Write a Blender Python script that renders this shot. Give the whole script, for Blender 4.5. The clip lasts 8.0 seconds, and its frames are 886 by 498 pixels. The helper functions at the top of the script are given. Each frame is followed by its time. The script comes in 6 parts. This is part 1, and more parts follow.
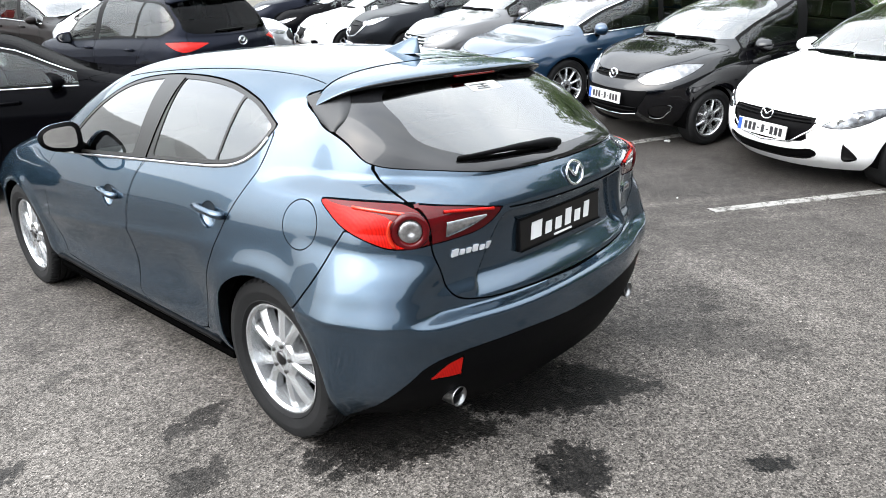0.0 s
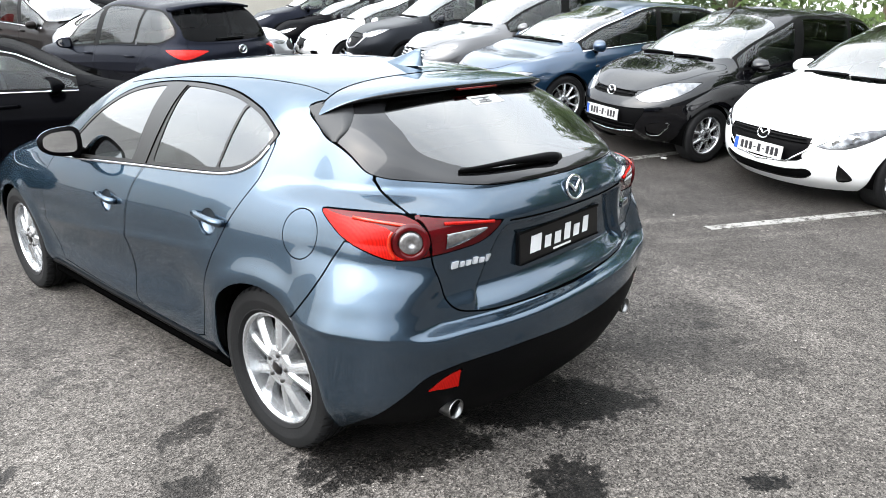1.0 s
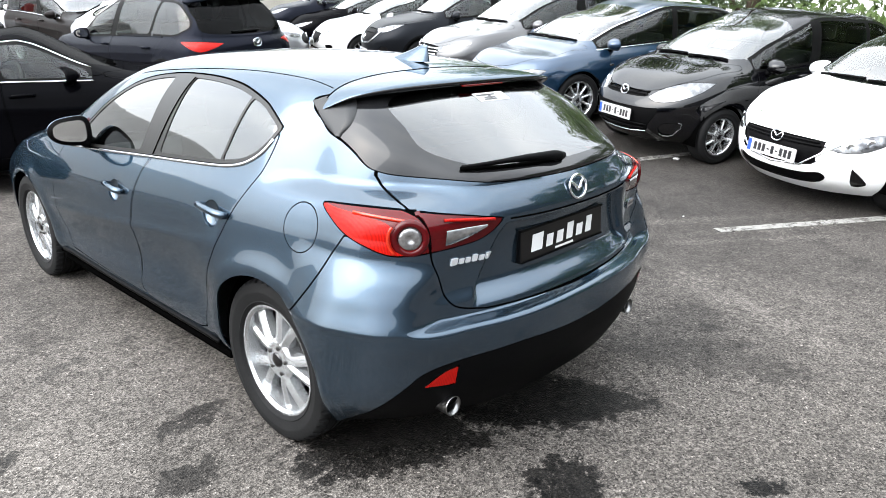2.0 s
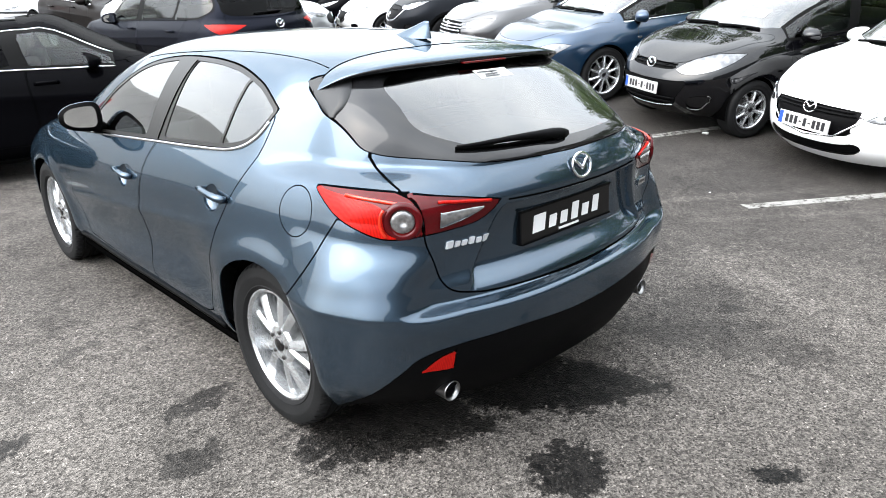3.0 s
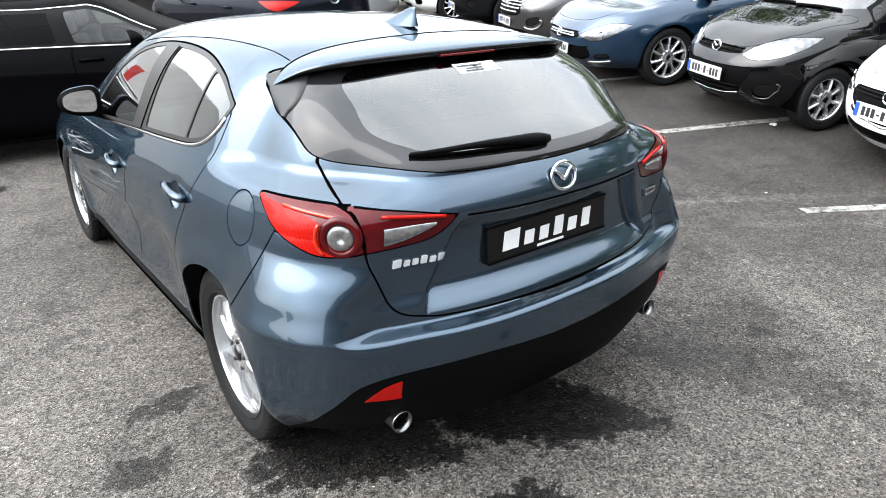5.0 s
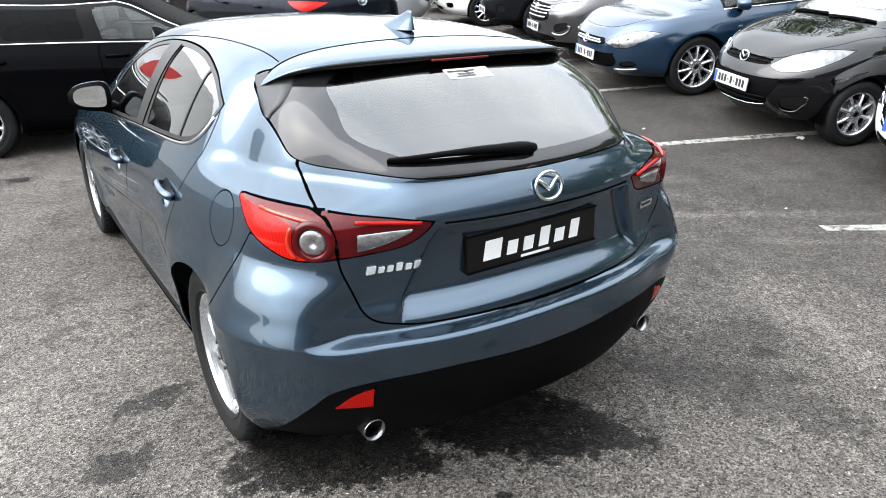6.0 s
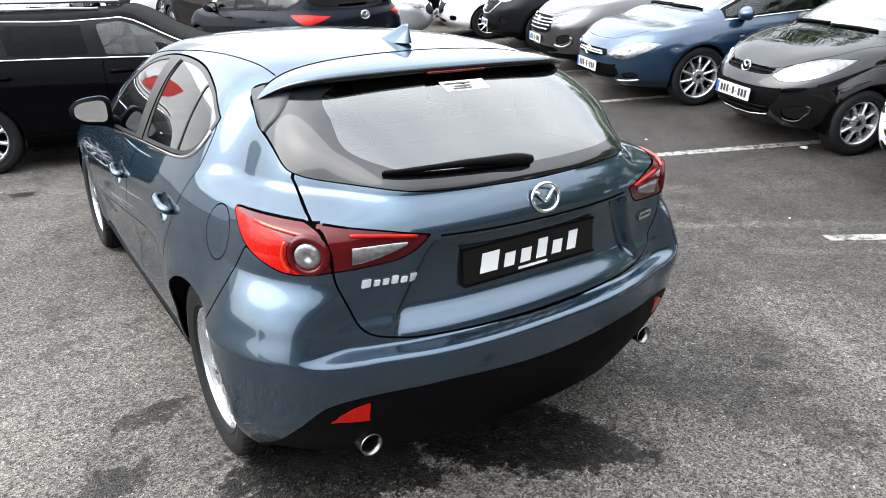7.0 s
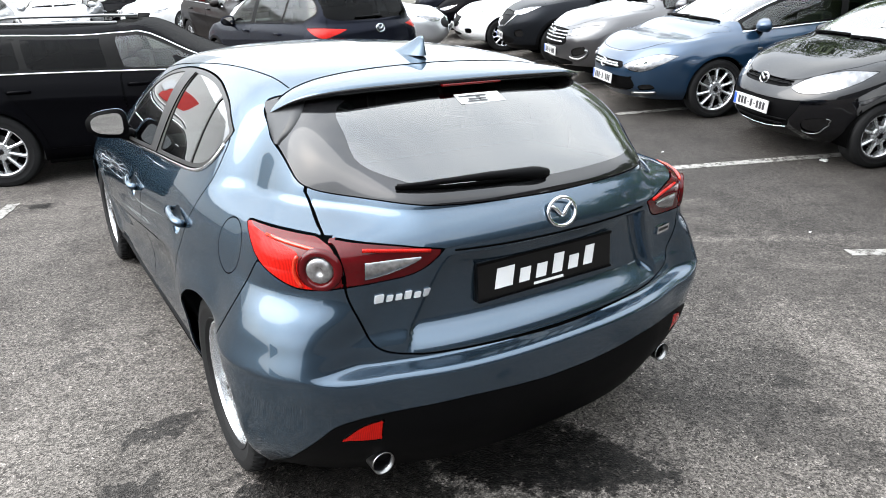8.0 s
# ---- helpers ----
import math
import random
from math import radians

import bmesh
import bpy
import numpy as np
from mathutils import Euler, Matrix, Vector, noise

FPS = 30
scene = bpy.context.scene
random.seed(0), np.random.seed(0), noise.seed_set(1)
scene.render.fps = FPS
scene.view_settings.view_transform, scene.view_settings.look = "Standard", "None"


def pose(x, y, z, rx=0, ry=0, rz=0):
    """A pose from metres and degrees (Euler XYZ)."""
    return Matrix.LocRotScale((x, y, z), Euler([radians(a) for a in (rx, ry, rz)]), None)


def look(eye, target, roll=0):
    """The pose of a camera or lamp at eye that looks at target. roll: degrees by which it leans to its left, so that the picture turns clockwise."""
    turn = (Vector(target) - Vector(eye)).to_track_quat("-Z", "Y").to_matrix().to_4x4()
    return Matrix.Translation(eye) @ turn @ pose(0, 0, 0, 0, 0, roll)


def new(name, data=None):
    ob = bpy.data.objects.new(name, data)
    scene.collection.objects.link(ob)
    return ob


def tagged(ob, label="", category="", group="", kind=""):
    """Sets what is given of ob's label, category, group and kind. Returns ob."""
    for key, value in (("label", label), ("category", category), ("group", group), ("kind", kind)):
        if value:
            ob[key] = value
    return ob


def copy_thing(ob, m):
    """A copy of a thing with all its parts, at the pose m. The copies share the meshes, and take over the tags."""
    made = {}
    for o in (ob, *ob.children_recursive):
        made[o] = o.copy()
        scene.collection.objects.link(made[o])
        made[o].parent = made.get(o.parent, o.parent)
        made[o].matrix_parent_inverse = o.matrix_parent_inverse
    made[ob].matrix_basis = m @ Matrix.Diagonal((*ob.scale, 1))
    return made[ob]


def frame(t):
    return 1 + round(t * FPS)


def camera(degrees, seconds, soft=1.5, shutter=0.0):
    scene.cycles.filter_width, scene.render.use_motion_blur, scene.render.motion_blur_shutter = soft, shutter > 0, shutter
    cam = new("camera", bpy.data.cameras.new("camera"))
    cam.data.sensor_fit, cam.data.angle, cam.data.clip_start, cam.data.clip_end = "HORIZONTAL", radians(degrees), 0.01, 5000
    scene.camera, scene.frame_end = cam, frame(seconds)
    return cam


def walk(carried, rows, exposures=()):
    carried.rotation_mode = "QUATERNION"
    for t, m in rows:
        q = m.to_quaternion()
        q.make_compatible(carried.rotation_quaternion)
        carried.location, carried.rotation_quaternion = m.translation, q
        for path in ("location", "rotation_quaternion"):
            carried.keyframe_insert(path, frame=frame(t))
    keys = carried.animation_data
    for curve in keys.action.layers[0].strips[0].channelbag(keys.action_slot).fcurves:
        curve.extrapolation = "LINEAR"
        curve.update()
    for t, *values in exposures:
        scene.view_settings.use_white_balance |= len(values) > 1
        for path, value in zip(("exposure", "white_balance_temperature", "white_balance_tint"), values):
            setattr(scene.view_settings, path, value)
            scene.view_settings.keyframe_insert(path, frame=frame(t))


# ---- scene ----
cam = camera(66.2, 8.0, soft=0.9)
PATH = [
    (0, (-2.13, -1.186, 1.542), (-0.737, 0.094, 0.892), -1.9),
    (0.5, (-2.145, -1.178, 1.542), (-0.744, 0.1, 0.906), -1.4),
    (1, (-2.144, -1.173, 1.542), (-0.731, 0.101, 0.926), -0.6),
    (2.5, (-2.069, -1.232, 1.541), (-0.708, 0.084, 0.896), 0.3),
    (3, (-1.989, -1.254, 1.536), (-0.689, 0.103, 0.852), -1.3),
    (3.5, (-1.863, -1.238, 1.538), (-0.579, 0.131, 0.846), -0.4),
    (4, (-1.73, -1.199, 1.558), (-0.482, 0.203, 0.869), 0.9),
    (4.5, (-1.632, -1.244, 1.565), (-0.443, 0.192, 0.839), -0.6),
    (6, (-1.393, -1.36, 1.567), (-0.343, 0.175, 0.831), -0.2),
    (6.5, (-1.373, -1.37, 1.566), (-0.322, 0.171, 0.844), -0.5),
    (7, (-1.364, -1.367, 1.566), (-0.321, 0.187, 0.862), -0.7),
    (7.5, (-1.361, -1.352, 1.563), (-0.33, 0.22, 0.881), -0.9),
    (8, (-1.344, -1.338, 1.562), (-0.329, 0.249, 0.891), -0.9),
]
walk(cam, [(t, look(eye, target, roll)) for t, eye, target, roll in PATH])

from mathutils.bvhtree import BVHTree

# ---- light ----
world = bpy.data.worlds.new("sky")
scene.world = world
world.use_nodes = True
wn = world.node_tree
wn.nodes.clear()
SUN_EL, SUN_AZ = 42.0, 288.0
sky = wn.nodes.new("ShaderNodeTexSky")
sky.sky_type, sky.sun_disc = "NISHITA", False
sky.sun_elevation, sky.sun_rotation = radians(SUN_EL), radians(SUN_AZ)
sky.air_density, sky.dust_density = 1.0, 2.0
coord = wn.nodes.new("ShaderNodeTexCoord")
cloud_map = wn.nodes.new("ShaderNodeMapping")
cloud_map.inputs["Scale"].default_value = (1.0, 1.0, 2.6)
cloud = wn.nodes.new("ShaderNodeTexNoise")
cloud.inputs["Scale"].default_value, cloud.inputs["Detail"].default_value, cloud.inputs["Roughness"].default_value = 1.7, 7.0, 0.55
ramp = wn.nodes.new("ShaderNodeValToRGB")
ramp.color_ramp.elements[0].position, ramp.color_ramp.elements[0].color = 0.30, (12.4, 13.4, 14.6, 1)
ramp.color_ramp.elements[1].position, ramp.color_ramp.elements[1].color = 0.70, (18.6, 19.2, 19.4, 1)
mixer = wn.nodes.new("ShaderNodeMix")
mixer.data_type = "RGBA"
mixer.inputs["Factor"].default_value = 0.72
back = wn.nodes.new("ShaderNodeBackground")
back.inputs["Strength"].default_value = 0.115
wout = wn.nodes.new("ShaderNodeOutputWorld")
wn.links.new(coord.outputs["Generated"], cloud_map.inputs["Vector"])
wn.links.new(cloud_map.outputs["Vector"], cloud.inputs["Vector"])
wn.links.new(cloud.outputs["Fac"], ramp.inputs["Fac"])
wn.links.new(sky.outputs["Color"], mixer.inputs["A"])
wn.links.new(ramp.outputs["Color"], mixer.inputs["B"])
# an overcast sky is brighter overhead and round the veiled sun than along the horizon
aim = wn.nodes.new("ShaderNodeVectorMath")
aim.operation = "NORMALIZE"
wn.links.new(coord.outputs["Generated"], aim.inputs[0])
height = wn.nodes.new("ShaderNodeSeparateXYZ")
wn.links.new(aim.outputs["Vector"], height.inputs[0])
to_sun = wn.nodes.new("ShaderNodeVectorMath")
to_sun.operation = "DOT_PRODUCT"
to_sun.inputs[1].default_value = (math.sin(radians(SUN_AZ)) * math.cos(radians(SUN_EL)), math.cos(radians(SUN_AZ)) * math.cos(radians(SUN_EL)), math.sin(radians(SUN_EL)))
wn.links.new(aim.outputs["Vector"], to_sun.inputs[0])


def sky_math(op, a, b):
    d = wn.nodes.new("ShaderNodeMath")
    d.operation = op
    for i, v in enumerate((a, b)):
        if isinstance(v, (int, float)):
            d.inputs[i].default_value = v
        else:
            wn.links.new(v, d.inputs[i])
    return d.outputs[0]


up = sky_math("MULTIPLY", sky_math("MAXIMUM", height.outputs["Z"], 0.0), 0.9)
veil = sky_math("MULTIPLY", sky_math("POWER", sky_math("MAXIMUM", to_sun.outputs["Value"], 0.0), 4.0), 1.35)
swell = sky_math("ADD", sky_math("ADD", up, veil), 0.5)
grade = wn.nodes.new("ShaderNodeVectorMath")
grade.operation = "SCALE"
wn.links.new(mixer.outputs["Result"], grade.inputs[0])
wn.links.new(swell, grade.inputs["Scale"])
wn.links.new(grade.outputs["Vector"], back.inputs["Color"])
wn.links.new(back.outputs["Background"], wout.inputs["Surface"])

sun = new("sun", bpy.data.lights.new("sun", "SUN"))
sun.data.energy, sun.data.angle, sun.data.color = 1.3, radians(60), (1.0, 0.97, 0.93)
sun.matrix_world = look((0, 0, 20), (0 - 20 * math.sin(radians(SUN_AZ)) / math.tan(radians(SUN_EL)), 0 - 20 * math.cos(radians(SUN_AZ)) / math.tan(radians(SUN_EL)), 0))
scene.view_settings.exposure = 1.36


# ---- materials ----
def material(name, colour, rough=0.5, metal=0.0, coat=0.0, grain=0.0, scale=60.0, bump=0.0, emit=0.0, flake=0.0, wear=0.0, spec=0.5):
    m = bpy.data.materials.new(name)
    m.use_nodes = True
    n, l = m.node_tree.nodes, m.node_tree.links
    p = n["Principled BSDF"]
    p.inputs["Base Color"].default_value = (*colour, 1)
    p.inputs["Roughness"].default_value, p.inputs["Metallic"].default_value = rough, metal
    p.inputs["Coat Weight"].default_value, p.inputs["Coat Roughness"].default_value = coat, 0.015
    p.inputs["Specular IOR Level"].default_value = spec
    if emit:
        p.inputs["Emission Color"].default_value, p.inputs["Emission Strength"].default_value = (*colour, 1), emit
    tc = n.new("ShaderNodeTexCoord")
    if grain or bump or wear:
        tex = n.new("ShaderNodeTexNoise")
        tex.inputs["Scale"].default_value, tex.inputs["Detail"].default_value = scale, 6.0
        l.new(tc.outputs["Object"], tex.inputs["Vector"])
        wide = n.new("ShaderNodeTexNoise")
        wide.inputs["Scale"].default_value, wide.inputs["Detail"].default_value = scale / 14, 4.0
        l.new(tc.outputs["Object"], wide.inputs["Vector"])
        add = n.new("ShaderNodeMath")
        add.operation = "ADD"
        l.new(tex.outputs["Fac"], add.inputs[0])
        l.new(wide.outputs["Fac"], add.inputs[1])
        rng = n.new("ShaderNodeMapRange")
        rng.inputs["From Min"].default_value, rng.inputs["From Max"].default_value = 0.6, 1.4
        rng.inputs["To Min"].default_value, rng.inputs["To Max"].default_value = 1 - grain, 1 + grain
        l.new(add.outputs[0], rng.inputs["Value"])
        mul = n.new("ShaderNodeMix")
        mul.data_type, mul.blend_type = "RGBA", "MULTIPLY"
        mul.inputs["Factor"].default_value = 1.0
        mul.inputs["A"].default_value = (*colour, 1)
        l.new(rng.outputs["Result"], mul.inputs["B"])
        l.new(mul.outputs["Result"], p.inputs["Base Color"])
        if wear:
            r2 = n.new("ShaderNodeMapRange")
            r2.inputs["To Min"].default_value, r2.inputs["To Max"].default_value = max(0.0, rough - wear), rough + wear
            l.new(wide.outputs["Fac"], r2.inputs["Value"])
            l.new(r2.outputs["Result"], p.inputs["Roughness"])
        if bump:
            b = n.new("ShaderNodeBump")
            b.inputs["Strength"].default_value, b.inputs["Distance"].default_value = bump, 0.002
            l.new(tex.outputs["Fac"], b.inputs["Height"])
            l.new(b.outputs["Normal"], p.inputs["Normal"])
    if flake:
        v = n.new("ShaderNodeTexVoronoi")
        v.inputs["Scale"].default_value = 900.0
        l.new(tc.outputs["Object"], v.inputs["Vector"])
        b = n.new("ShaderNodeBump")
        b.inputs["Strength"].default_value, b.inputs["Distance"].default_value = flake, 0.0004
        l.new(v.outputs["Color"], b.inputs["Height"])
        l.new(b.outputs["Normal"], p.inputs["Normal"])
    return m


def glass(name, tint, see=0.5, rough=0.0, shine=2.0):
    """Window glass: clear gloss over a tinted view through."""
    m = bpy.data.materials.new(name)
    m.use_nodes = True
    n, l = m.node_tree.nodes, m.node_tree.links
    n.remove(n["Principled BSDF"])
    out = n["Material Output"]
    clear = n.new("ShaderNodeBsdfTransparent")
    clear.inputs["Color"].default_value = (*(see * c for c in tint), 1)
    gloss = n.new("ShaderNodeBsdfGlossy")
    gloss.inputs["Roughness"].default_value = rough
    fres = n.new("ShaderNodeFresnel")
    fres.inputs["IOR"].default_value = 1.62
    up = n.new("ShaderNodeMath")
    up.operation, up.use_clamp = "MULTIPLY_ADD", True
    up.inputs[1].default_value, up.inputs[2].default_value = shine, 0.0
    mix = n.new("ShaderNodeMixShader")
    l.new(fres.outputs[0], up.inputs[0])
    l.new(up.outputs[0], mix.inputs[0])
    l.new(clear.outputs[0], mix.inputs[1])
    l.new(gloss.outputs[0], mix.inputs[2])
    l.new(mix.outputs[0], out.inputs["Surface"])
    return m


def paint(name, colour, metal=0.5, rough=0.32, lacquer=1.5):
    dark = max(colour) < 0.022
    m = material(name, colour, rough, metal, 0.05 if dark else 1.0, flake=0.006 if metal else 0.0, spec=0.0 if dark else 0.5 if metal else 0.15)
    m.node_tree.nodes["Principled BSDF"].inputs["Coat IOR"].default_value = lacquer
    if metal > 0.7:
        m.node_tree.nodes["Principled BSDF"].inputs["Specular Tint"].default_value = (0.32, 0.42, 0.5, 1)
    return m


BLUE = paint("steel_blue_paint", (0.033, 0.056, 0.082), 0.85, 0.24, 1.5)
BLACK_PAINT = paint("black_paint", (0.0015, 0.0015, 0.002), 0.0, 0.25)
BLACK_GLOSS = paint("glossy_black_paint", (0.0015, 0.0015, 0.002), 0.0, 0.2)
BLACK_GLOSS.node_tree.nodes["Principled BSDF"].inputs["Coat Weight"].default_value = 1.0
NAVY = paint("navy_paint", (0.007, 0.008, 0.012), 0.4, 0.25)
WHITE = paint("white_paint", (0.64, 0.64, 0.64), 0.0, 0.3)
SILVER = paint("silver_paint", (0.40, 0.41, 0.43), 0.6, 0.3)
GREY = paint("grey_paint", (0.042, 0.041, 0.043), 0.55, 0.3)
CHARCOAL = paint("charcoal_paint", (0.010, 0.011, 0.013), 0.5, 0.3)
BROWN = paint("brown_black_paint", (0.012, 0.0105, 0.010), 0.5, 0.3)
OCEAN = paint("ocean_blue_paint", (0.008, 0.028, 0.060), 0.6, 0.28)
PLASTIC = material("black_plastic", (0.0014, 0.0014, 0.0016), 0.55, grain=0.2, scale=300, bump=0.15, spec=0.05)
GLOSS_BLACK = material("gloss_black", (0.002, 0.002, 0.0024), 0.12, coat=0.3)
WINGLET = material("satin_winglet", (0.008, 0.0082, 0.009), 0.34, spec=0.3)
PILLAR = material("black_window_frame", (0.003, 0.003, 0.003), 0.5, spec=0.06)
# near black for joints, liners, and sheets standing in for unlit hollows
NEAR_BLACK = material("near_black", (0.001, 0.001, 0.001), 0.95, spec=0.0)
RUBBER = material("tyre_rubber", (0.007, 0.007, 0.0072), 0.72, grain=0.4, scale=120, bump=0.25, spec=0.12)
ALLOY = material("alloy", (0.44, 0.45, 0.46), 0.26, 0.75, coat=0.3, grain=0.06, scale=40)
DARK_METAL = material("brake_metal", (0.03, 0.028, 0.027), 0.5, 0.6, grain=0.3, scale=50)
CHROME = material("chrome", (0.85, 0.86, 0.88), 0.08, 1.0)
STEEL = material("exhaust_steel", (0.2, 0.2, 0.2), 0.28, 1.0)
RED_LENS = material("red_lens", (0.27, 0.005, 0.003), 0.15, coat=0.04, spec=0.1, grain=0.25, scale=70)

def ribbed(m, scale, deep):
    """Fine upright ribs inside a lamp lens."""
    n, l = m.node_tree.nodes, m.node_tree.links
    p = n["Principled BSDF"]
    old = p.inputs["Base Color"].links[0].from_socket
    wave = n.new("ShaderNodeTexWave")
    wave.bands_direction = "X"
    wave.inputs["Scale"].default_value, wave.inputs["Distortion"].default_value, wave.inputs["Detail"].default_value, wave.inputs["Detail Scale"].default_value = scale, 5.0, 3.0, 0.4
    l.new(n.new("ShaderNodeTexCoord").outputs["Object"], wave.inputs["Vector"])
    r = n.new("ShaderNodeMapRange")
    r.inputs["To Min"].default_value, r.inputs["To Max"].default_value = 1 - deep, 1 + deep
    l.new(wave.outputs["Fac"], r.inputs["Value"])
    mx = n.new("ShaderNodeMix")
    mx.data_type, mx.blend_type = "RGBA", "MULTIPLY"
    mx.inputs["Factor"].default_value = 1.0
    l.new(old, mx.inputs["A"])
    l.new(r.outputs["Result"], mx.inputs["B"])
    l.new(mx.outputs["Result"], p.inputs["Base Color"])


ribbed(RED_LENS, 55.0, 0.2)
MID_RED = material("wine_red_lens", (0.065, 0.002, 0.0025), 0.12, coat=0.2, spec=0.15, grain=0.2, scale=60)
DEEP_RED = material("deep_red_lens", (0.05, 0.0015, 0.0025), 0.1, coat=0.25, spec=0.15, grain=0.2, scale=60)
AMBER = material("orange_red_lens", (0.42, 0.020, 0.006), 0.12, coat=0.2, grain=0.3, scale=90)
CLEAR_LENS = material("clear_lens", (0.20, 0.195, 0.195), 0.15, 0.6, coat=0.4, grain=0.6, scale=70, bump=0.8)
CHROME_TEXT = material("bright_badge", (0.5, 0.51, 0.53), 0.3, 0.4)


def reflector(name, dark, bright, scale, cut):
    """A clear lamp: noise paints bright facets and shaded hollows into the colour, under a glossy cover."""
    m = material(name, bright, 0.2, 0.7, coat=1.0, bump=0.5, scale=scale * 4)
    n, l = m.node_tree.nodes, m.node_tree.links
    p = n["Principled BSDF"]
    tex = n.new("ShaderNodeTexNoise")
    tex.inputs["Scale"].default_value, tex.inputs["Detail"].default_value = scale, 1.0
    l.new(n.new("ShaderNodeTexCoord").outputs["Object"], tex.inputs["Vector"])
    ramp_ = n.new("ShaderNodeValToRGB")
    ramp_.color_ramp.elements[0].position, ramp_.color_ramp.elements[0].color = cut - 0.16, (*dark, 1)
    ramp_.color_ramp.elements[1].position, ramp_.color_ramp.elements[1].color = cut + 0.16, (*bright, 1)
    l.new(tex.outputs["Fac"], ramp_.inputs["Fac"])
    l.new(ramp_.outputs["Color"], p.inputs["Base Color"])
    return m


HEADLAMP = reflector("headlamp_lens", (0.035, 0.036, 0.04), (0.26, 0.265, 0.275), 14.0, 0.5)
PALE_LAMP = reflector("pale_headlamp_lens", (0.06, 0.062, 0.066), (0.15, 0.153, 0.16), 14.0, 0.48)
MIRROR = material("mirror_glass", (0.8, 0.83, 0.85), 0.02, 1.0)
FRAME = material("satin_black_frame", (0.006, 0.0055, 0.005), 0.38, grain=0.1, spec=0.3)
TINT = glass("tinted_glass", (0.75, 0.85, 0.8), 0.4, shine=1.9)
SIDE_GLASS = glass("side_glass", (0.8, 0.9, 0.85), 0.6, shine=0.8)
PRIVACY = glass("privacy_glass", (0.5, 0.5, 0.55), 0.08, shine=0.10)
CLEAR = glass("windscreen_glass", (0.85, 0.95, 0.9), 0.6, shine=2.4)
FRIT = material("glass_border", (0.006, 0.006, 0.0065), 0.04, spec=0.4)
SEATS = material("seat_cloth", (0.02, 0.02, 0.021), 0.85, grain=0.3, scale=200, bump=0.3)
TRIM = material("cabin_trim", (0.045, 0.045, 0.048), 0.7, grain=0.2, scale=150)
CREAM = material("sign_card", (0.4, 0.41, 0.4), 0.5, grain=0.03)
PLATE = material("plate_white", (0.42, 0.42, 0.41), 0.35, grain=0.04)
PLATE_BLACK = material("plate_black", (0.002, 0.002, 0.0023), 0.3, coat=0.15, spec=0.2)
INK = material("plate_ink", (0.012, 0.012, 0.014), 0.4)
LETTER = material("white_letter", (0.6, 0.6, 0.6), 0.35)
EU_BLUE = material("plate_blue", (0.015, 0.06, 0.28), 0.35)


# ---- small geometry helpers ----
def part(name, bm, mat, parent=None, label="", smooth=True):
    mesh = bpy.data.meshes.new(name)
    if smooth:
        for f in bm.faces:
            f.smooth = True
    bm.to_mesh(mesh)
    bm.free()
    if mat:
        mesh.materials.append(mat)
    ob = new(name, mesh)
    ob.parent = parent
    if label:
        tagged(ob, label)
    return ob


def spline(*pts):
    """A smooth curve of one variable through the given (x, y)."""
    k = np.array(pts, float)
    X, Y = k[:, 0], k[:, 1]
    n, h = len(X), np.diff(k[:, 0])
    A, b = np.eye(n), np.zeros(n)
    for i in range(1, n - 1):
        A[i, i - 1:i + 2] = h[i - 1], 2 * (h[i - 1] + h[i]), h[i]
        b[i] = 6 * ((Y[i + 1] - Y[i]) / h[i] - (Y[i] - Y[i - 1]) / h[i - 1])
    M = np.linalg.solve(A, b)

    def f(x):
        x = np.clip(x, X[0], X[-1])
        i = np.clip(np.searchsorted(X, x) - 1, 0, n - 2)
        a, c = (X[i + 1] - x) / h[i], (x - X[i]) / h[i]
        return a * Y[i] + c * Y[i + 1] + ((a ** 3 - a) * M[i] + (c ** 3 - c) * M[i + 1]) * h[i] ** 2 / 6
    return f


def steps(*pts):
    """A curve through the given (x, y) that never overshoots."""
    k = np.array(pts, float)
    X, Y = k[:, 0], k[:, 1]
    h, d = np.diff(X), np.diff(Y) / np.diff(X)
    m = np.zeros(len(X))
    m[0], m[-1] = d[0], d[-1]
    for i in range(1, len(X) - 1):
        m[i] = 0 if d[i - 1] * d[i] <= 0 else 2 * d[i - 1] * d[i] / (d[i - 1] + d[i])

    def f(x):
        x = np.clip(x, X[0], X[-1])
        i = np.clip(np.searchsorted(X, x) - 1, 0, len(X) - 2)
        s = (x - X[i]) / h[i]
        return ((2 * s ** 3 - 3 * s ** 2 + 1) * Y[i] + (s ** 3 - 2 * s ** 2 + s) * h[i] * m[i]
                + (3 * s ** 2 - 2 * s ** 3) * Y[i + 1] + (s ** 3 - s ** 2) * h[i] * m[i + 1])
    return f


def ease(a, b, x):
    s = np.clip((x - a) / (b - a), 0, 1)
    return s * s * (3 - 2 * s)


def outline(pts, each=6, sharp=()):
    """A closed outline, rounded through the points; corners listed in sharp stay sharp."""
    P = [np.array(p, float) for p in pts]
    n, out = len(P), []
    for i in range(n):
        a, b, c, d = P[i - 1], P[i], P[(i + 1) % n], P[(i + 2) % n]
        mb = np.zeros(2) if i in sharp else (c - a) / 2
        mc = np.zeros(2) if (i + 1) % n in sharp else (d - b) / 2
        for s in np.linspace(0, 1, each, endpoint=False):
            out.append((2 * s ** 3 - 3 * s ** 2 + 1) * b + (s ** 3 - 2 * s ** 2 + s) * mb + (3 * s ** 2 - 2 * s ** 3) * c + (s ** 3 - s ** 2) * mc)
    return np.array(out)


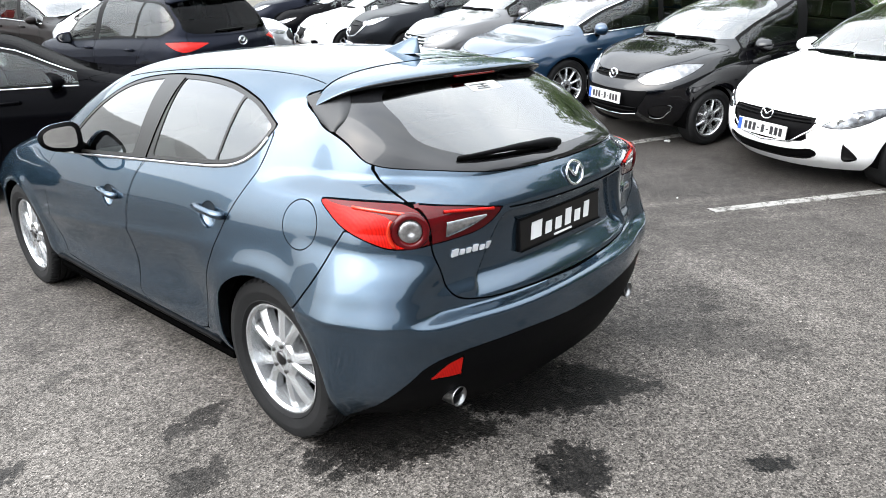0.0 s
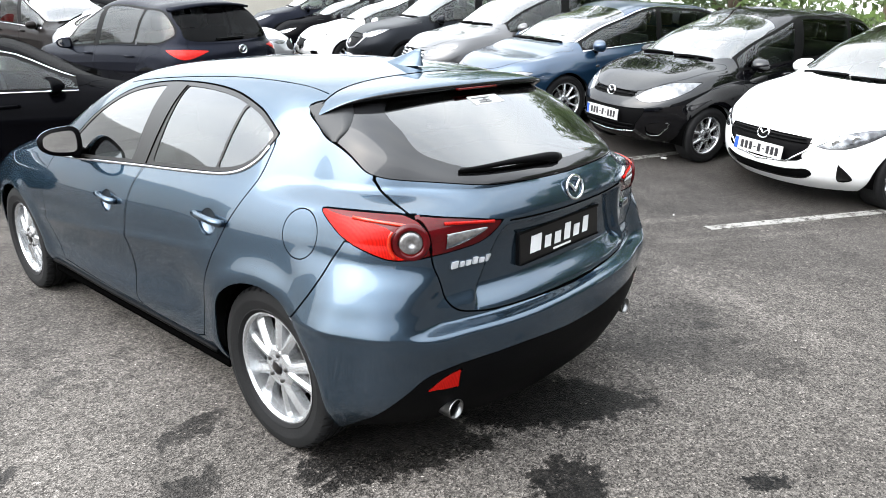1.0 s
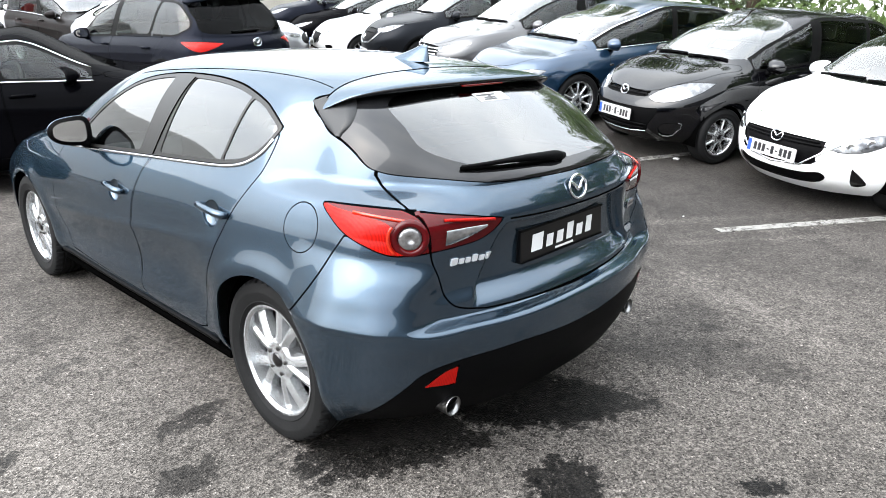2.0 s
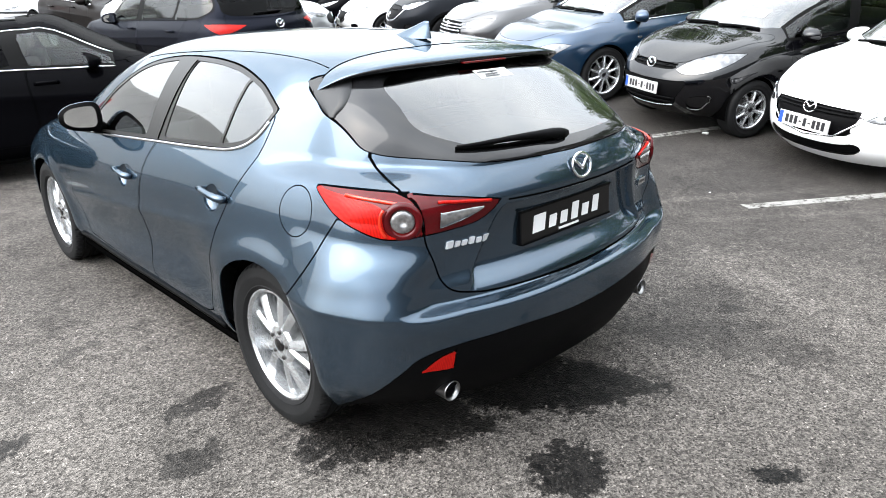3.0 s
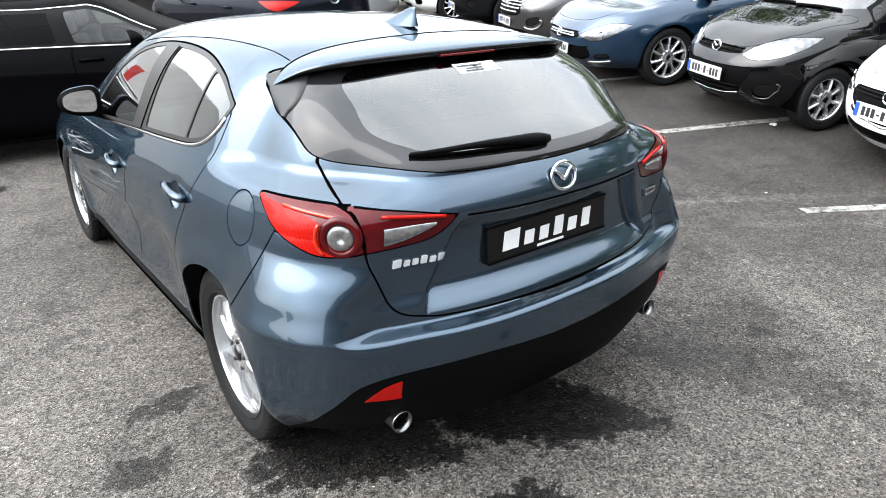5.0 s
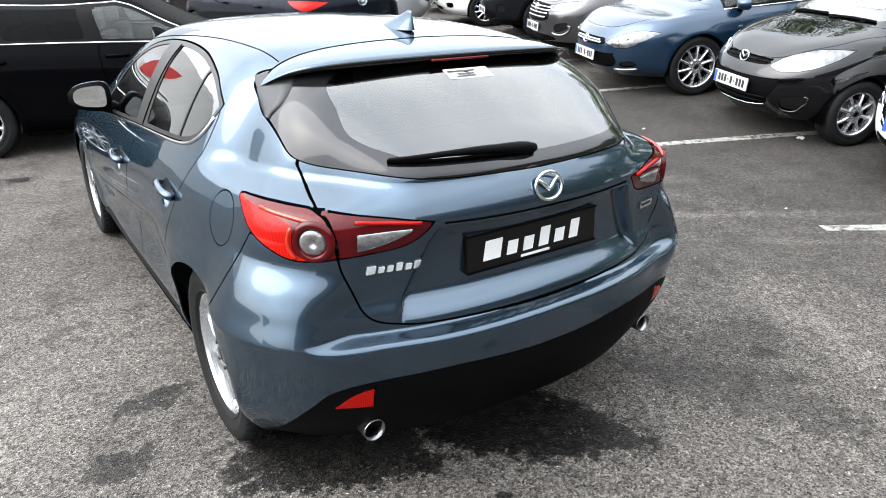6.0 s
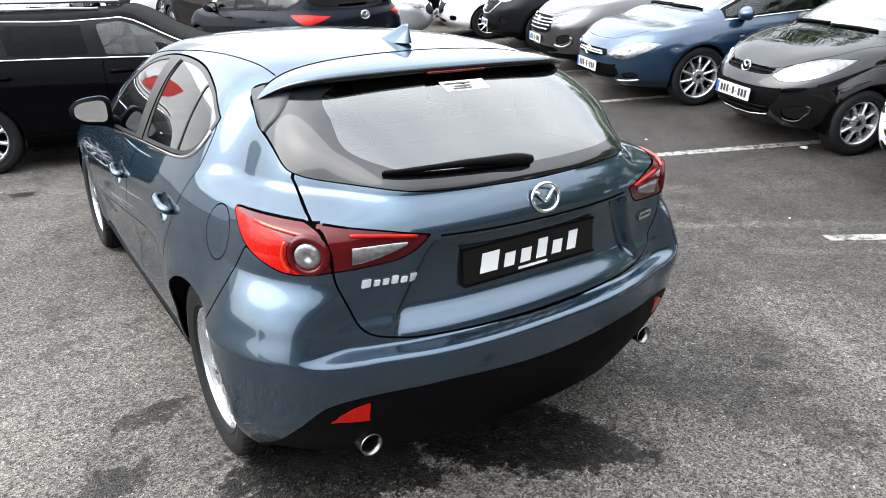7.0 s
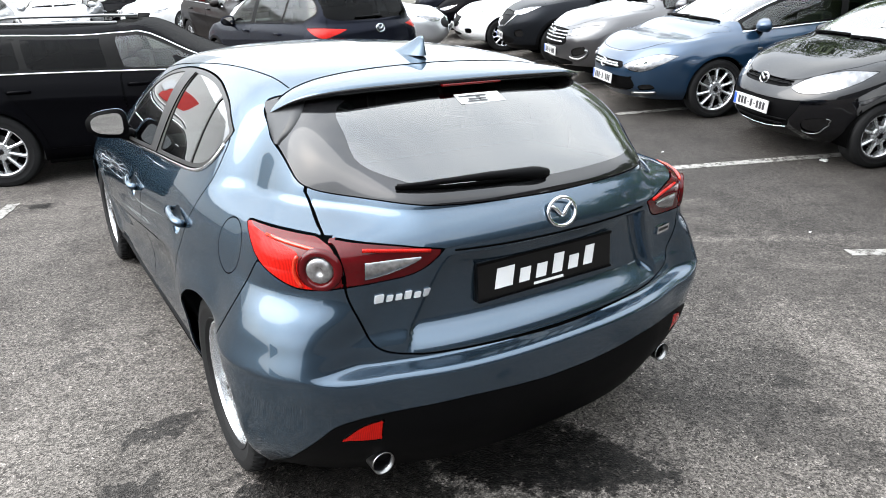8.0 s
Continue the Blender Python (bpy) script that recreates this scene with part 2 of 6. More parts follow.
def inside(poly, axes, keep=None):
    """Signed distance to an outline seen along one axis; keep limits it to a part of the car."""
    A, B = poly, np.roll(poly, -1, 0)

    def f(P):
        Q = axes(P)
        best = np.full(len(Q), 1e9)
        flip = np.zeros(len(Q), bool)
        for a, b in zip(A, B):
            e, w = b - a, Q - a
            t = np.clip((w @ e) / max(e @ e, 1e-12), 0, 1)
            r = w - t[:, None] * e
            best = np.minimum(best, (r * r).sum(1))
            cross = (a[1] <= Q[:, 1]) != (b[1] <= Q[:, 1])
            if cross.any():
                dy = e[1] if abs(e[1]) > 1e-12 else 1e-12
                flip ^= cross & (Q[:, 0] < a[0] + (Q[:, 1] - a[1]) / dy * e[0])
        v = np.where(flip, -1, 1) * np.sqrt(best)
        return v if keep is None else np.maximum(v, keep(P))
    return f


SIDE = lambda P: P[:, 1:3]
REAR = lambda P: P[:, [0, 2]]
TOP = lambda P: P[:, :2]


def cut(bm, f):
    """Cut the mesh along f = 0."""
    bm.verts.ensure_lookup_table()
    P = np.array([v.co for v in bm.verts])
    val = f(P)
    val[np.abs(val) < 1e-5] = 0
    bm.verts.index_update()
    zero = {bm.verts[i] for i in np.nonzero(val == 0)[0]}
    E = np.array([(e.verts[0].index, e.verts[1].index) for e in bm.edges])
    bm.edges.ensure_lookup_table()
    hot = [bm.edges[i] for i in np.nonzero(val[E[:, 0]] * val[E[:, 1]] < 0)[0]]
    faces = {fc for v in zero for fc in v.link_faces}
    for e in hot:
        a, b = e.verts
        va, vb = val[a.index], val[b.index]
        s = va / (va - vb)
        ne, nv = bmesh.utils.edge_split(e, a, min(max(s, 0.001), 0.999))
        zero.add(nv)
        faces.update(nv.link_faces)
    for fc in faces:
        if not fc.is_valid:
            continue
        z = [l for l in fc.loops if l.vert in zero]
        for i in range(len(z)):
            a, b = z[i], z[(i + 1) % len(z)]
            if a.vert is b.vert or a.link_loop_next is b or b.link_loop_next is a:
                continue
            try:
                bmesh.utils.face_split(fc, a.vert, b.vert)
            except ValueError:
                pass
            break


def region(bm, lay, f, number, gap=0.0, gap_number=1, over=(0,)):
    """Mark the faces inside f with a number, with a gap of that half width round it."""
    cut(bm, lambda P: f(P) - gap)
    if gap:
        cut(bm, lambda P: f(P) + gap)
    C = np.array([fc.calc_center_median() for fc in bm.faces])
    v = f(C)
    for fc, x in zip(bm.faces, v):
        if fc[lay] in over:
            if x < -gap:
                fc[lay] = number
            elif x < gap:
                fc[lay] = gap_number


def piece(bm, lay, numbers, side, flange=0.0, sink=0.0):
    """The faces with those numbers as a mesh of their own: side -1 left, 1 right, 0 both halves joined."""
    out = bmesh.new()
    for s in ((-1,) if side < 0 else (1,) if side > 0 else (-1, 1)):
        made = {}
        for fc in bm.faces:
            if fc[lay] not in numbers:
                continue
            vs = []
            for v in fc.verts:
                if v not in made:
                    c = v.co - v.normal * sink
                    made[v] = out.verts.new((c.x if s < 0 else -c.x, c.y, c.z))
                vs.append(made[v])
            if s > 0:
                vs.reverse()
            try:
                out.faces.new(vs)
            except ValueError:
                pass
    if side == 0:
        bmesh.ops.remove_doubles(out, verts=[v for v in out.verts if abs(v.co.x) < 1e-4], dist=2e-4)
    if flange:
        out.normal_update()
        edges = [e for e in out.edges if e.is_boundary and not (side == 0 and abs(e.verts[0].co.x) + abs(e.verts[1].co.x) < 1e-3)]
        norm = {v: v.normal.copy() for e in edges for v in e.verts}
        made = {v: out.verts.new(v.co - norm[v] * flange) for v in norm}
        for e in edges:
            lp = e.link_loops[0]
            a, b = lp.vert, lp.link_loop_next.vert
            nf = out.faces.new((b, a, made[a], made[b]))
            e.smooth = False
    return out


def box(bm, lo, hi, bevel=0.0):
    c, s = [(a + b) / 2 for a, b in zip(lo, hi)], [b - a for a, b in zip(lo, hi)]
    r = bmesh.ops.create_cube(bm, size=1, matrix=Matrix.Translation(c) @ Matrix.Diagonal((*s, 1)))
    if bevel:
        es = list({e for v in r["verts"] for e in v.link_edges})
        bmesh.ops.bevel(bm, geom=es, offset=bevel, segments=2, affect="EDGES", profile=0.6)
    return bm


def lathe(bm, profile, n=48, closed=False):
    """Turn a profile of (radius, x) round the x axis."""
    rings = []
    for r, x in profile:
        rings.append([bm.verts.new((x, r * math.cos(2 * math.pi * i / n), r * math.sin(2 * math.pi * i / n))) for i in range(n)])
    pairs = list(zip(rings, rings[1:])) + ([(rings[-1], rings[0])] if closed else [])
    for a, b in pairs:
        for i in range(n):
            bm.faces.new((a[i], a[(i + 1) % n], b[(i + 1) % n], b[i]))
    return bm


def tube(bm, pts, r, n=8, caps=True):
    """A round bar along points; r is a number or one radius a point."""
    P = [Vector(p) for p in pts]
    R = [r] * len(P) if isinstance(r, (int, float)) else r
    rings = []
    for i, p in enumerate(P):
        d = (P[min(i + 1, len(P) - 1)] - P[max(i - 1, 0)]).normalized()
        u = d.orthogonal().normalized() if i == 0 else (u - d * u.dot(d)).normalized()
        w = d.cross(u)
        rings.append([bm.verts.new(p + (u * math.cos(2 * math.pi * k / n) + w * math.sin(2 * math.pi * k / n)) * R[i]) for k in range(n)])
    for a, b in zip(rings, rings[1:]):
        for k in range(n):
            bm.faces.new((a[k], a[(k + 1) % n], b[(k + 1) % n], b[k]))
    if caps:
        bm.faces.new(rings[0][::-1])
        bm.faces.new(rings[-1])
    return bm


def slab(bm, poly, depth, at=lambda a, b, d: (a, d, b)):
    """A flat outline with thickness."""
    lo = [bm.verts.new(at(a, b, 0)) for a, b in poly]
    hi = [bm.verts.new(at(a, b, depth)) for a, b in poly]
    n = len(poly)
    bm.faces.new(lo[::-1])
    bm.faces.new(hi)
    for i in range(n):
        bm.faces.new((lo[i], lo[(i + 1) % n], hi[(i + 1) % n], hi[i]))
    return bm


def rise(x, y):
    """The ground climbs away from the aisle, and levels off far out."""
    t = 0.06 * x + 0.06 * y - 0.26 - 0.01 * (y - 4.5 + math.sqrt((y - 4.5) ** 2 + 1))
    up = 0.5 * (t + math.sqrt(t * t + 0.0016))
    return up if up < 1.2 else 1.2 + 0.8 * (1 - math.exp(-(up - 1.2) / 0.8))


# ---- cars ----
def shell(c, nr=26, ns=60, nf=16, nq=26, nd=18):
    """Half a car body, its left, rear at y = 0: rings from the sill to the shoulder, then the dome over them."""
    q = np.concatenate([np.linspace(0, 1, nq + 1)]) if "q" not in c else c["q"]
    al = np.linspace(0, math.pi / 2, nr + 1)
    be = np.linspace(math.pi / 2, 0, nf + 1)
    rows = []
    for k in q:
        yr, yf, w, D, F = float(c["yr"](k)), float(c["yf"](k)), float(c["w"](k)), c["D"], c["F"]
        nE, nF = c["nr"], c["nf"]
        ra = np.sin(al) ** (2 / nE)
        x = np.concatenate([ra, np.ones(ns - 1), np.sin(be) ** (2 / nF)])
        y = np.concatenate([yr + D * (1 - np.cos(al) ** (2 / nE)), np.linspace(yr + D, yf - F, ns + 1)[1:-1], yf - F * (1 - np.cos(be) ** (2 / nF))])
        x = x * w * c["plan"](y)
        z = c["z0"] + k * (c["zs"](y) - c["z0"])
        x, y, z = c["form"](x, y, z, k) if "form" in c else (x, y, z)
        rows.append(np.stack([-x, y, z], 1))
    top = rows[-1]
    xs, ys, zs = -top[:, 0], top[:, 1], top[:, 2]
    Hh = np.maximum(c["zc"](ys) - zs, 0.0)
    r, e = c["r"](ys), c["e"](ys)
    ctrl = [(xs, zs), (xs * (1 - 0.42 * (1 - r)), zs + 0.52 * Hh * e), (xs * r, zs + Hh * e), (xs * r * 0.72, zs + Hh * 0.985), (0 * xs, zs + Hh)]
    for t in np.linspace(0, 1, nd + 1)[1:]:
        s = t ** 0.9
        if s < 0.5:
            a = 2 * s
            B = ((1 - a) ** 3, 3 * a - 4.5 * a * a + 1.75 * a ** 3, 1.5 * a * a - a ** 3, 0.25 * a ** 3, 0)
        else:
            a = 2 * (1 - s)
            B = (0, 0.25 * a ** 3, 1.5 * a * a - a ** 3, 3 * a - 4.5 * a * a + 1.75 * a ** 3, (1 - a) ** 3)
        rows.append(np.stack([-sum(b * p[0] for b, p in zip(B, ctrl)), ys, sum(b * p[1] for b, p in zip(B, ctrl))], 1))
    bm = bmesh.new()
    V = [[bm.verts.new(p) for p in row] for row in rows]
    for a, b in zip(V, V[1:]):
        for i in range(len(a) - 1):
            bm.faces.new((a[i], b[i], b[i + 1], a[i + 1]))
    bmesh.ops.remove_doubles(bm, verts=bm.verts, dist=1e-5)
    for v in bm.verts:
        if abs(v.co.x) < 1e-5:
            v.co.x = 0
    bmesh.ops.dissolve_degenerate(bm, edges=bm.edges, dist=1e-6)
    bm.normal_update()
    return bm, bm.faces.layers.int.new("part")


def spokes(bm, R, n, twin, width, x0, lean=0.0):
    """Flat-faced spokes from the hub to the rim, singly or in pairs."""
    for i in range(n):
        for side in ((-1, 1) if twin else (0,)):
            a0 = 2 * math.pi * i / n + side * 0.16 + math.pi / 2
            a1 = a0 + side * twin + lean
            prof = []
            for r, a, w, x in ((0.16 * R, a0, width * 1.25, 0.0), (0.45 * R, a0 + (a1 - a0) * 0.45, width * 0.85, -0.004), (0.8 * R, a0 + (a1 - a0) * 0.85, width * 0.95, 0.004), (0.985 * R, a1, width * 1.35, 0.012)):
                u, t = Vector((0, math.cos(a), math.sin(a))), Vector((0, -math.sin(a), math.cos(a)))
                c = u * r
                prof.append([bm.verts.new(c + t * w * 0.5 * k + Vector((x0 + x + d, 0, 0))) for k, d in ((-1.15, 0.045), (-1, 0.010), (-0.25 * side - 0.15, 0.0), (-0.25 * side + 0.15, 0.0), (1, 0.014 if side > 0 else 0.010), (1.15, 0.045))])
            for a, b in zip(prof, prof[1:]):
                for k in range(5):
                    bm.faces.new((a[k], b[k], b[k + 1], a[k + 1]))
            bm.faces.new(prof[0][::-1])
            bm.faces.new(prof[-1])
    return bm


def wheel(parent, R, rim, half, style, full=True):
    """A wheel whose outer face looks to -x, its axle at the origin."""
    hub = new("wheel", None)
    hub.parent = parent
    h = half
    d = R - rim
    prof = [(rim * 1.0, h * 0.62), (rim * 1.03, h * 0.8), (rim + d * 0.16, h * 0.88), (rim + d * 0.19, h * 0.91), (rim + d * 0.22, h * 0.89), (rim + d * 0.5, h * 0.985), (rim + d * 0.56, h * 1.0), (rim + d * 0.60, h * 0.985), (rim + d * 0.72, h * 0.975), (R - 0.016, h * 0.93), (R - 0.007, h * 0.86), (R - 0.002, h * 0.76)]
    if full:
        for a in (0.56, 0.18):
            prof += [(R, h * (a + 0.02)), (R - 0.008, h * a), (R - 0.008, h * (a - 0.08)), (R, h * (a - 0.10))]
    else:
        prof += [(R, h * 0.6), (R, h * 0.2)]
    prof = prof + [(r, -x) for r, x in prof[::-1]]
    count = 240 if full else 40
    bm = lathe(bmesh.new(), prof, count)
    if full:
        # narrow cross cuts in the shoulders of the tread
        for i, v in enumerate(bm.verts):
            r = math.hypot(v.co.y, v.co.z)
            if r > R - 0.012 and abs(v.co.x) > h * 0.57 and (i % count) % 5 == 0:
                k = (r - 0.010) / r
                v.co.y, v.co.z = v.co.y * k, v.co.z * k
        bmesh.ops.recalc_face_normals(bm, faces=bm.faces)
    tyre = part("tyre", bm, RUBBER, hub, "black tyre with worn tread" if full else "")
    if full:
        tyre.data.set_sharp_from_angle(angle=radians(35))
    bm = lathe(bmesh.new(), [(rim * 0.9, h * 0.6), (rim * 0.93, -h * 0.3), (rim * 0.96, -h * 0.62), (rim * 1.03, -h * 0.72), (rim * 1.035, -h * 0.80), (rim * 1.0, -h * 0.80), (rim * 0.955, -h * 0.7), (rim * 0.94, -h * 0.35), (rim * 0.91, h * 0.6)], 56)
    n, twin, width, lean = style
    spokes(bm, rim * 0.985, n, twin, width, -h * 0.68, lean)
    lathe(bm, [(0.0001, -h * 0.70), (0.036, -h * 0.71), (0.07, -h * 0.69), (0.085, -h * 0.6), (0.085, 0)], 28)
    bmesh.ops.recalc_face_normals(bm, faces=bm.faces)
    rimo = part("rim", bm, ALLOY, hub, "silver alloy rim")
    rimo.data.set_sharp_from_angle(angle=radians(28))
    part("centre_cap", lathe(bmesh.new(), [(0.0001, -h * 0.78), (0.022, -h * 0.775), (0.029, -h * 0.74), (0.03, -h * 0.68)], 24), GLOSS_BLACK, rimo)
    bm = lathe(bmesh.new(), [(0.0001, -0.012), (rim * 0.62, -0.012), (rim * 0.62, 0.01), (0.0001, 0.01)], 32)
    part("brake_disc", bm, DARK_METAL, hub)
    # black disc stands in for the shaded depth behind the spokes
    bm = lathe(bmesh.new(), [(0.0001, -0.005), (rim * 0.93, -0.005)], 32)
    part("dark_backing", bm, NEAR_BLACK, hub)
    if full:
        for i in range(5):
            a = 2 * math.pi * i / 5 + 0.2
            bm = tube(bmesh.new(), [(-h * 0.68, 0.053 * math.cos(a), 0.053 * math.sin(a)), (-h * 0.76, 0.053 * math.cos(a), 0.053 * math.sin(a))], 0.009, 6)
            part("wheel_nut", bm, DARK_METAL, rimo)
    return hub


def seat(bm, x, y, z, wide=0.5, headrests=1):
    box(bm, (x - wide / 2, y - 0.05, z), (x + wide / 2, y + 0.48, z + 0.16), 0.05)
    r = len(bm.verts)
    box(bm, (x - wide / 2 + 0.02, y - 0.16, z + 0.1), (x + wide / 2 - 0.02, y - 0.02, z + 0.68), 0.05)
    for i in range(headrests):
        hx = x + (i - (headrests - 1) / 2) * wide / max(headrests, 1)
        box(bm, (hx - 0.13, y - 0.2, z + 0.7), (hx + 0.13, y - 0.1, z + 0.88), 0.04)
    return bm


def cabin(root, c, right_hand=True):
    """Seats, dashboard and steering wheel, as seen through the glass."""
    yf, y2, z = c["seat"], c["seat"] - 0.85, c["seat_z"]
    half = c["W"] * 0.42
    for s in (-1, 1):
        part("front_seat", seat(bmesh.new(), s * half, yf, z), SEATS, root)
    part("rear_seat", seat(bmesh.new(), 0, y2, z + 0.03, c["W"] * 1.5, 3), SEATS, root)
    bm = box(bmesh.new(), (-c["W"] * 0.78, yf + 0.72, z + 0.22), (c["W"] * 0.78, yf + 1.15, z + 0.5), 0.08)
    dash = part("dashboard", bm, TRIM, root)
    bm = bmesh.new()
    cx, cy, cz = (half if right_hand else -half), yf + 0.55, z + 0.45
    ring = [(cx + 0.18 * math.cos(a), cy + 0.07 * math.sin(a), cz + 0.165 * math.sin(a)) for a in np.linspace(0, 2 * math.pi, 25)]
    tube(bm, ring, 0.016, 6, False)
    tube(bm, [(cx - 0.17, cy, cz), (cx + 0.17, cy, cz)], 0.022, 6)
    tube(bm, [(cx, cy, cz), (cx, cy + 0.2, cz - 0.06)], 0.04, 8)
    part("steering_wheel", bm, TRIM, root)
    bm = box(bmesh.new(), (-c["W"] * 0.86, c["ya"] - 0.2, 0.22), (c["W"] * 0.86, c["yb"] - 0.35, 0.3))
    part("cabin_floor", bm, TRIM, root)


def mirror(root, s, at, mat, big=1.0, dark=False):
    """A door mirror: shell, rim, glass and foot; its glass looks back and a little inwards."""
    x, y, z = at
    turn = Matrix.Translation((s * x + s * 0.115 * big, y, z)) @ Matrix.Rotation(s * 0.22, 4, "Z")

    def blob(name, half, y0, y1, m, up, top=0.0):
        bm = bmesh.new()
        rings = []
        for k in np.linspace(0, 1, 8):
            f = math.cos(k * math.pi / 2 * 0.98) ** 0.5
            rings.append([bm.verts.new(turn @ Vector((half[0] * f * np.sign(math.cos(a)) * abs(math.cos(a)) ** 0.7, y0 + (y1 - y0) * k, half[1] * f * (1 - 0.30 * s * math.cos(a)) * np.sign(math.sin(a)) * abs(math.sin(a)) ** 0.7))) for a in np.linspace(0, 2 * math.pi, 28, endpoint=False)])
        for a, b in zip(rings, rings[1:]):
            for i in range(28):
                bm.faces.new((a[i], a[(i + 1) % 28], b[(i + 1) % 28], b[i]))
        bm.faces.new(rings[0])
        bm.faces.new(rings[-1])
        bmesh.ops.recalc_face_normals(bm, faces=bm.faces)
        return part(name, bm, m, up)
    h = (0.112 * big, 0.080 * big)
    m = blob("door_mirror", h, -0.03 * big, 0.10 * big, mat, root)
    if dark:
        blob("mirror_rim", (h[0] * 1.005, h[1] * 1.005), -0.055 * big, 0.03 * big, PLASTIC, m)
    bm = bmesh.new()
    yb = -(0.058 if dark else 0.033) * big
    pts = [(h[0] * 0.76 * np.sign(math.cos(a)) * abs(math.cos(a)) ** 0.6, h[1] * 0.72 * (1 - 0.30 * s * math.cos(a)) * np.sign(math.sin(a)) * abs(math.sin(a)) ** 0.6) for a in np.linspace(0, 2 * math.pi, 28, endpoint=False)]
    slab(bm, pts, 0.006, lambda a, b, d: tuple(turn @ Vector((a, yb + d, b))))
    bmesh.ops.recalc_face_normals(bm, faces=bm.faces)
    part("mirror_glass", bm, MIRROR, m, smooth=False)
    bm = tube(bmesh.new(), [(s * (x - 0.06), y + 0.01, z - 0.085 * big), (s * (x + 0.03), y + 0.01, z - 0.075 * big), (s * (x + 0.07), y, z - 0.04)], [0.035, 0.032, 0.025], 10)
    part("mirror_foot", bm, PLASTIC, m)


def badge(root, at, size, normal_y=-1, lean=0.0, mat=None):
    """A chrome oval with a winged shape in it."""
    bm = bmesh.new()
    ring = [(size * 0.5 * math.cos(a), 0, size * 0.5 * math.sin(a) * 0.80) for a in np.linspace(0, 2 * math.pi, 33)]
    tube(bm, ring, size * 0.055, 8, False)
    for s in (-1, 1):
        wing = [(s * x * size, 0, z * size) for x, z in ((0.0, -0.12), (0.10, -0.02), (0.20, 0.09), (0.30, 0.17), (0.39, 0.20), (0.47, 0.17))]
        tube(bm, wing, [size * k for k in (0.05, 0.065, 0.065, 0.055, 0.04, 0.03)], 8)
    m = Matrix.Translation(at) @ Matrix.Rotation(lean, 4, "X")
    for v in bm.verts:
        v.co = m @ Vector((v.co.x, v.co.y * 0.7, v.co.z))
    return part("badge", bm, mat or CHROME, root, "chrome oval badge")


def plate(root, at, lean, face, rng, size=(0.52, 0.115), dark=False):
    """A number plate; its characters are plain bars."""
    w, h = size
    M = Matrix.Translation(at) @ Matrix.Rotation(lean, 4, "X") @ Matrix.Rotation(0 if face < 0 else math.pi, 4, "Z")

    def placed(name, lo, hi, mat, up, bevel=0.0):
        bm = box(bmesh.new(), lo, hi, bevel)
        for v in bm.verts:
            v.co = M @ v.co
        return part(name, bm, mat, up, smooth=False)
    base = placed("number_plate", (-w / 2, -0.008, -h / 2), (w / 2, 0.004, h / 2), PLATE, root, 0.002)
    placed("plate_band", (-w / 2 + 0.004, -0.0105, -h / 2 + 0.006), (-w / 2 + 0.042, -0.0085, h / 2 - 0.006), EU_BLUE, base)
    n = 9
    for i in range(n):
        if i == 3 or i == 5:
            x = -w / 2 + 0.075 + i * 0.047
            placed("plate_mark", (x + 0.004, -0.011, -0.008), (x + 0.028, -0.0085, 0.004), INK, base)
            continue
        x = -w / 2 + 0.075 + i * 0.047
        placed("plate_mark", (x, -0.011, -h * 0.3), (x + 0.031, -0.0085, h * 0.3), INK, base)
    return base


def liner(bm, y, z, r, x0, x1, n=28):
    """The dark inside of a wheel arch."""
    a = np.linspace(-0.25, math.pi + 0.25, n)
    A = [bm.verts.new((x0, y + r * math.cos(t), z + r * math.sin(t))) for t in a]
    B = [bm.verts.new((x1, y + r * math.cos(t), z + r * math.sin(t))) for t in a]
    for i in range(n - 1):
        bm.faces.new((A[i], A[i + 1], B[i + 1], B[i]))
    bm.faces.new(B)
    return bm


BODY, GAP, HOLE, TRIMB, GLASS_F, GLASS_R, GLASS_Q, DOOR_F, DOOR_R, HATCH, BUMP_R, LOWER, LAMP_O, LAMP_I, GLASS_B, SCREEN, HOOD, BUMP_F, HEAD, GRILLE, FLAP, REFL, INTAKE, FOG, SPOT, CLAD = range(26)


def wrap_rear(P):
    return np.stack([-P[:, 0] + 0.8 * P[:, 1], P[:, 2]], 1)


def wrap_front(L):
    return lambda P: np.stack([-P[:, 0] + 0.8 * (L - P[:, 1]), P[:, 2]], 1)


def circle(y, z, r):
    return lambda P: np.maximum(np.hypot(P[:, 1] - y, P[:, 2] - z) - r, P[:, 0] + 0.5)


def both(root, bm, lay, number, name, mat, label="", **kw):
    return part(name, piece(bm, lay, (number,), 0, **kw), mat, root, label)


def sides(root, bm, lay, number, name, mat, label="", **kw):
    return [part(name, piece(bm, lay, (number,), s, **kw), mat, root, label) for s in (-1, 1)]


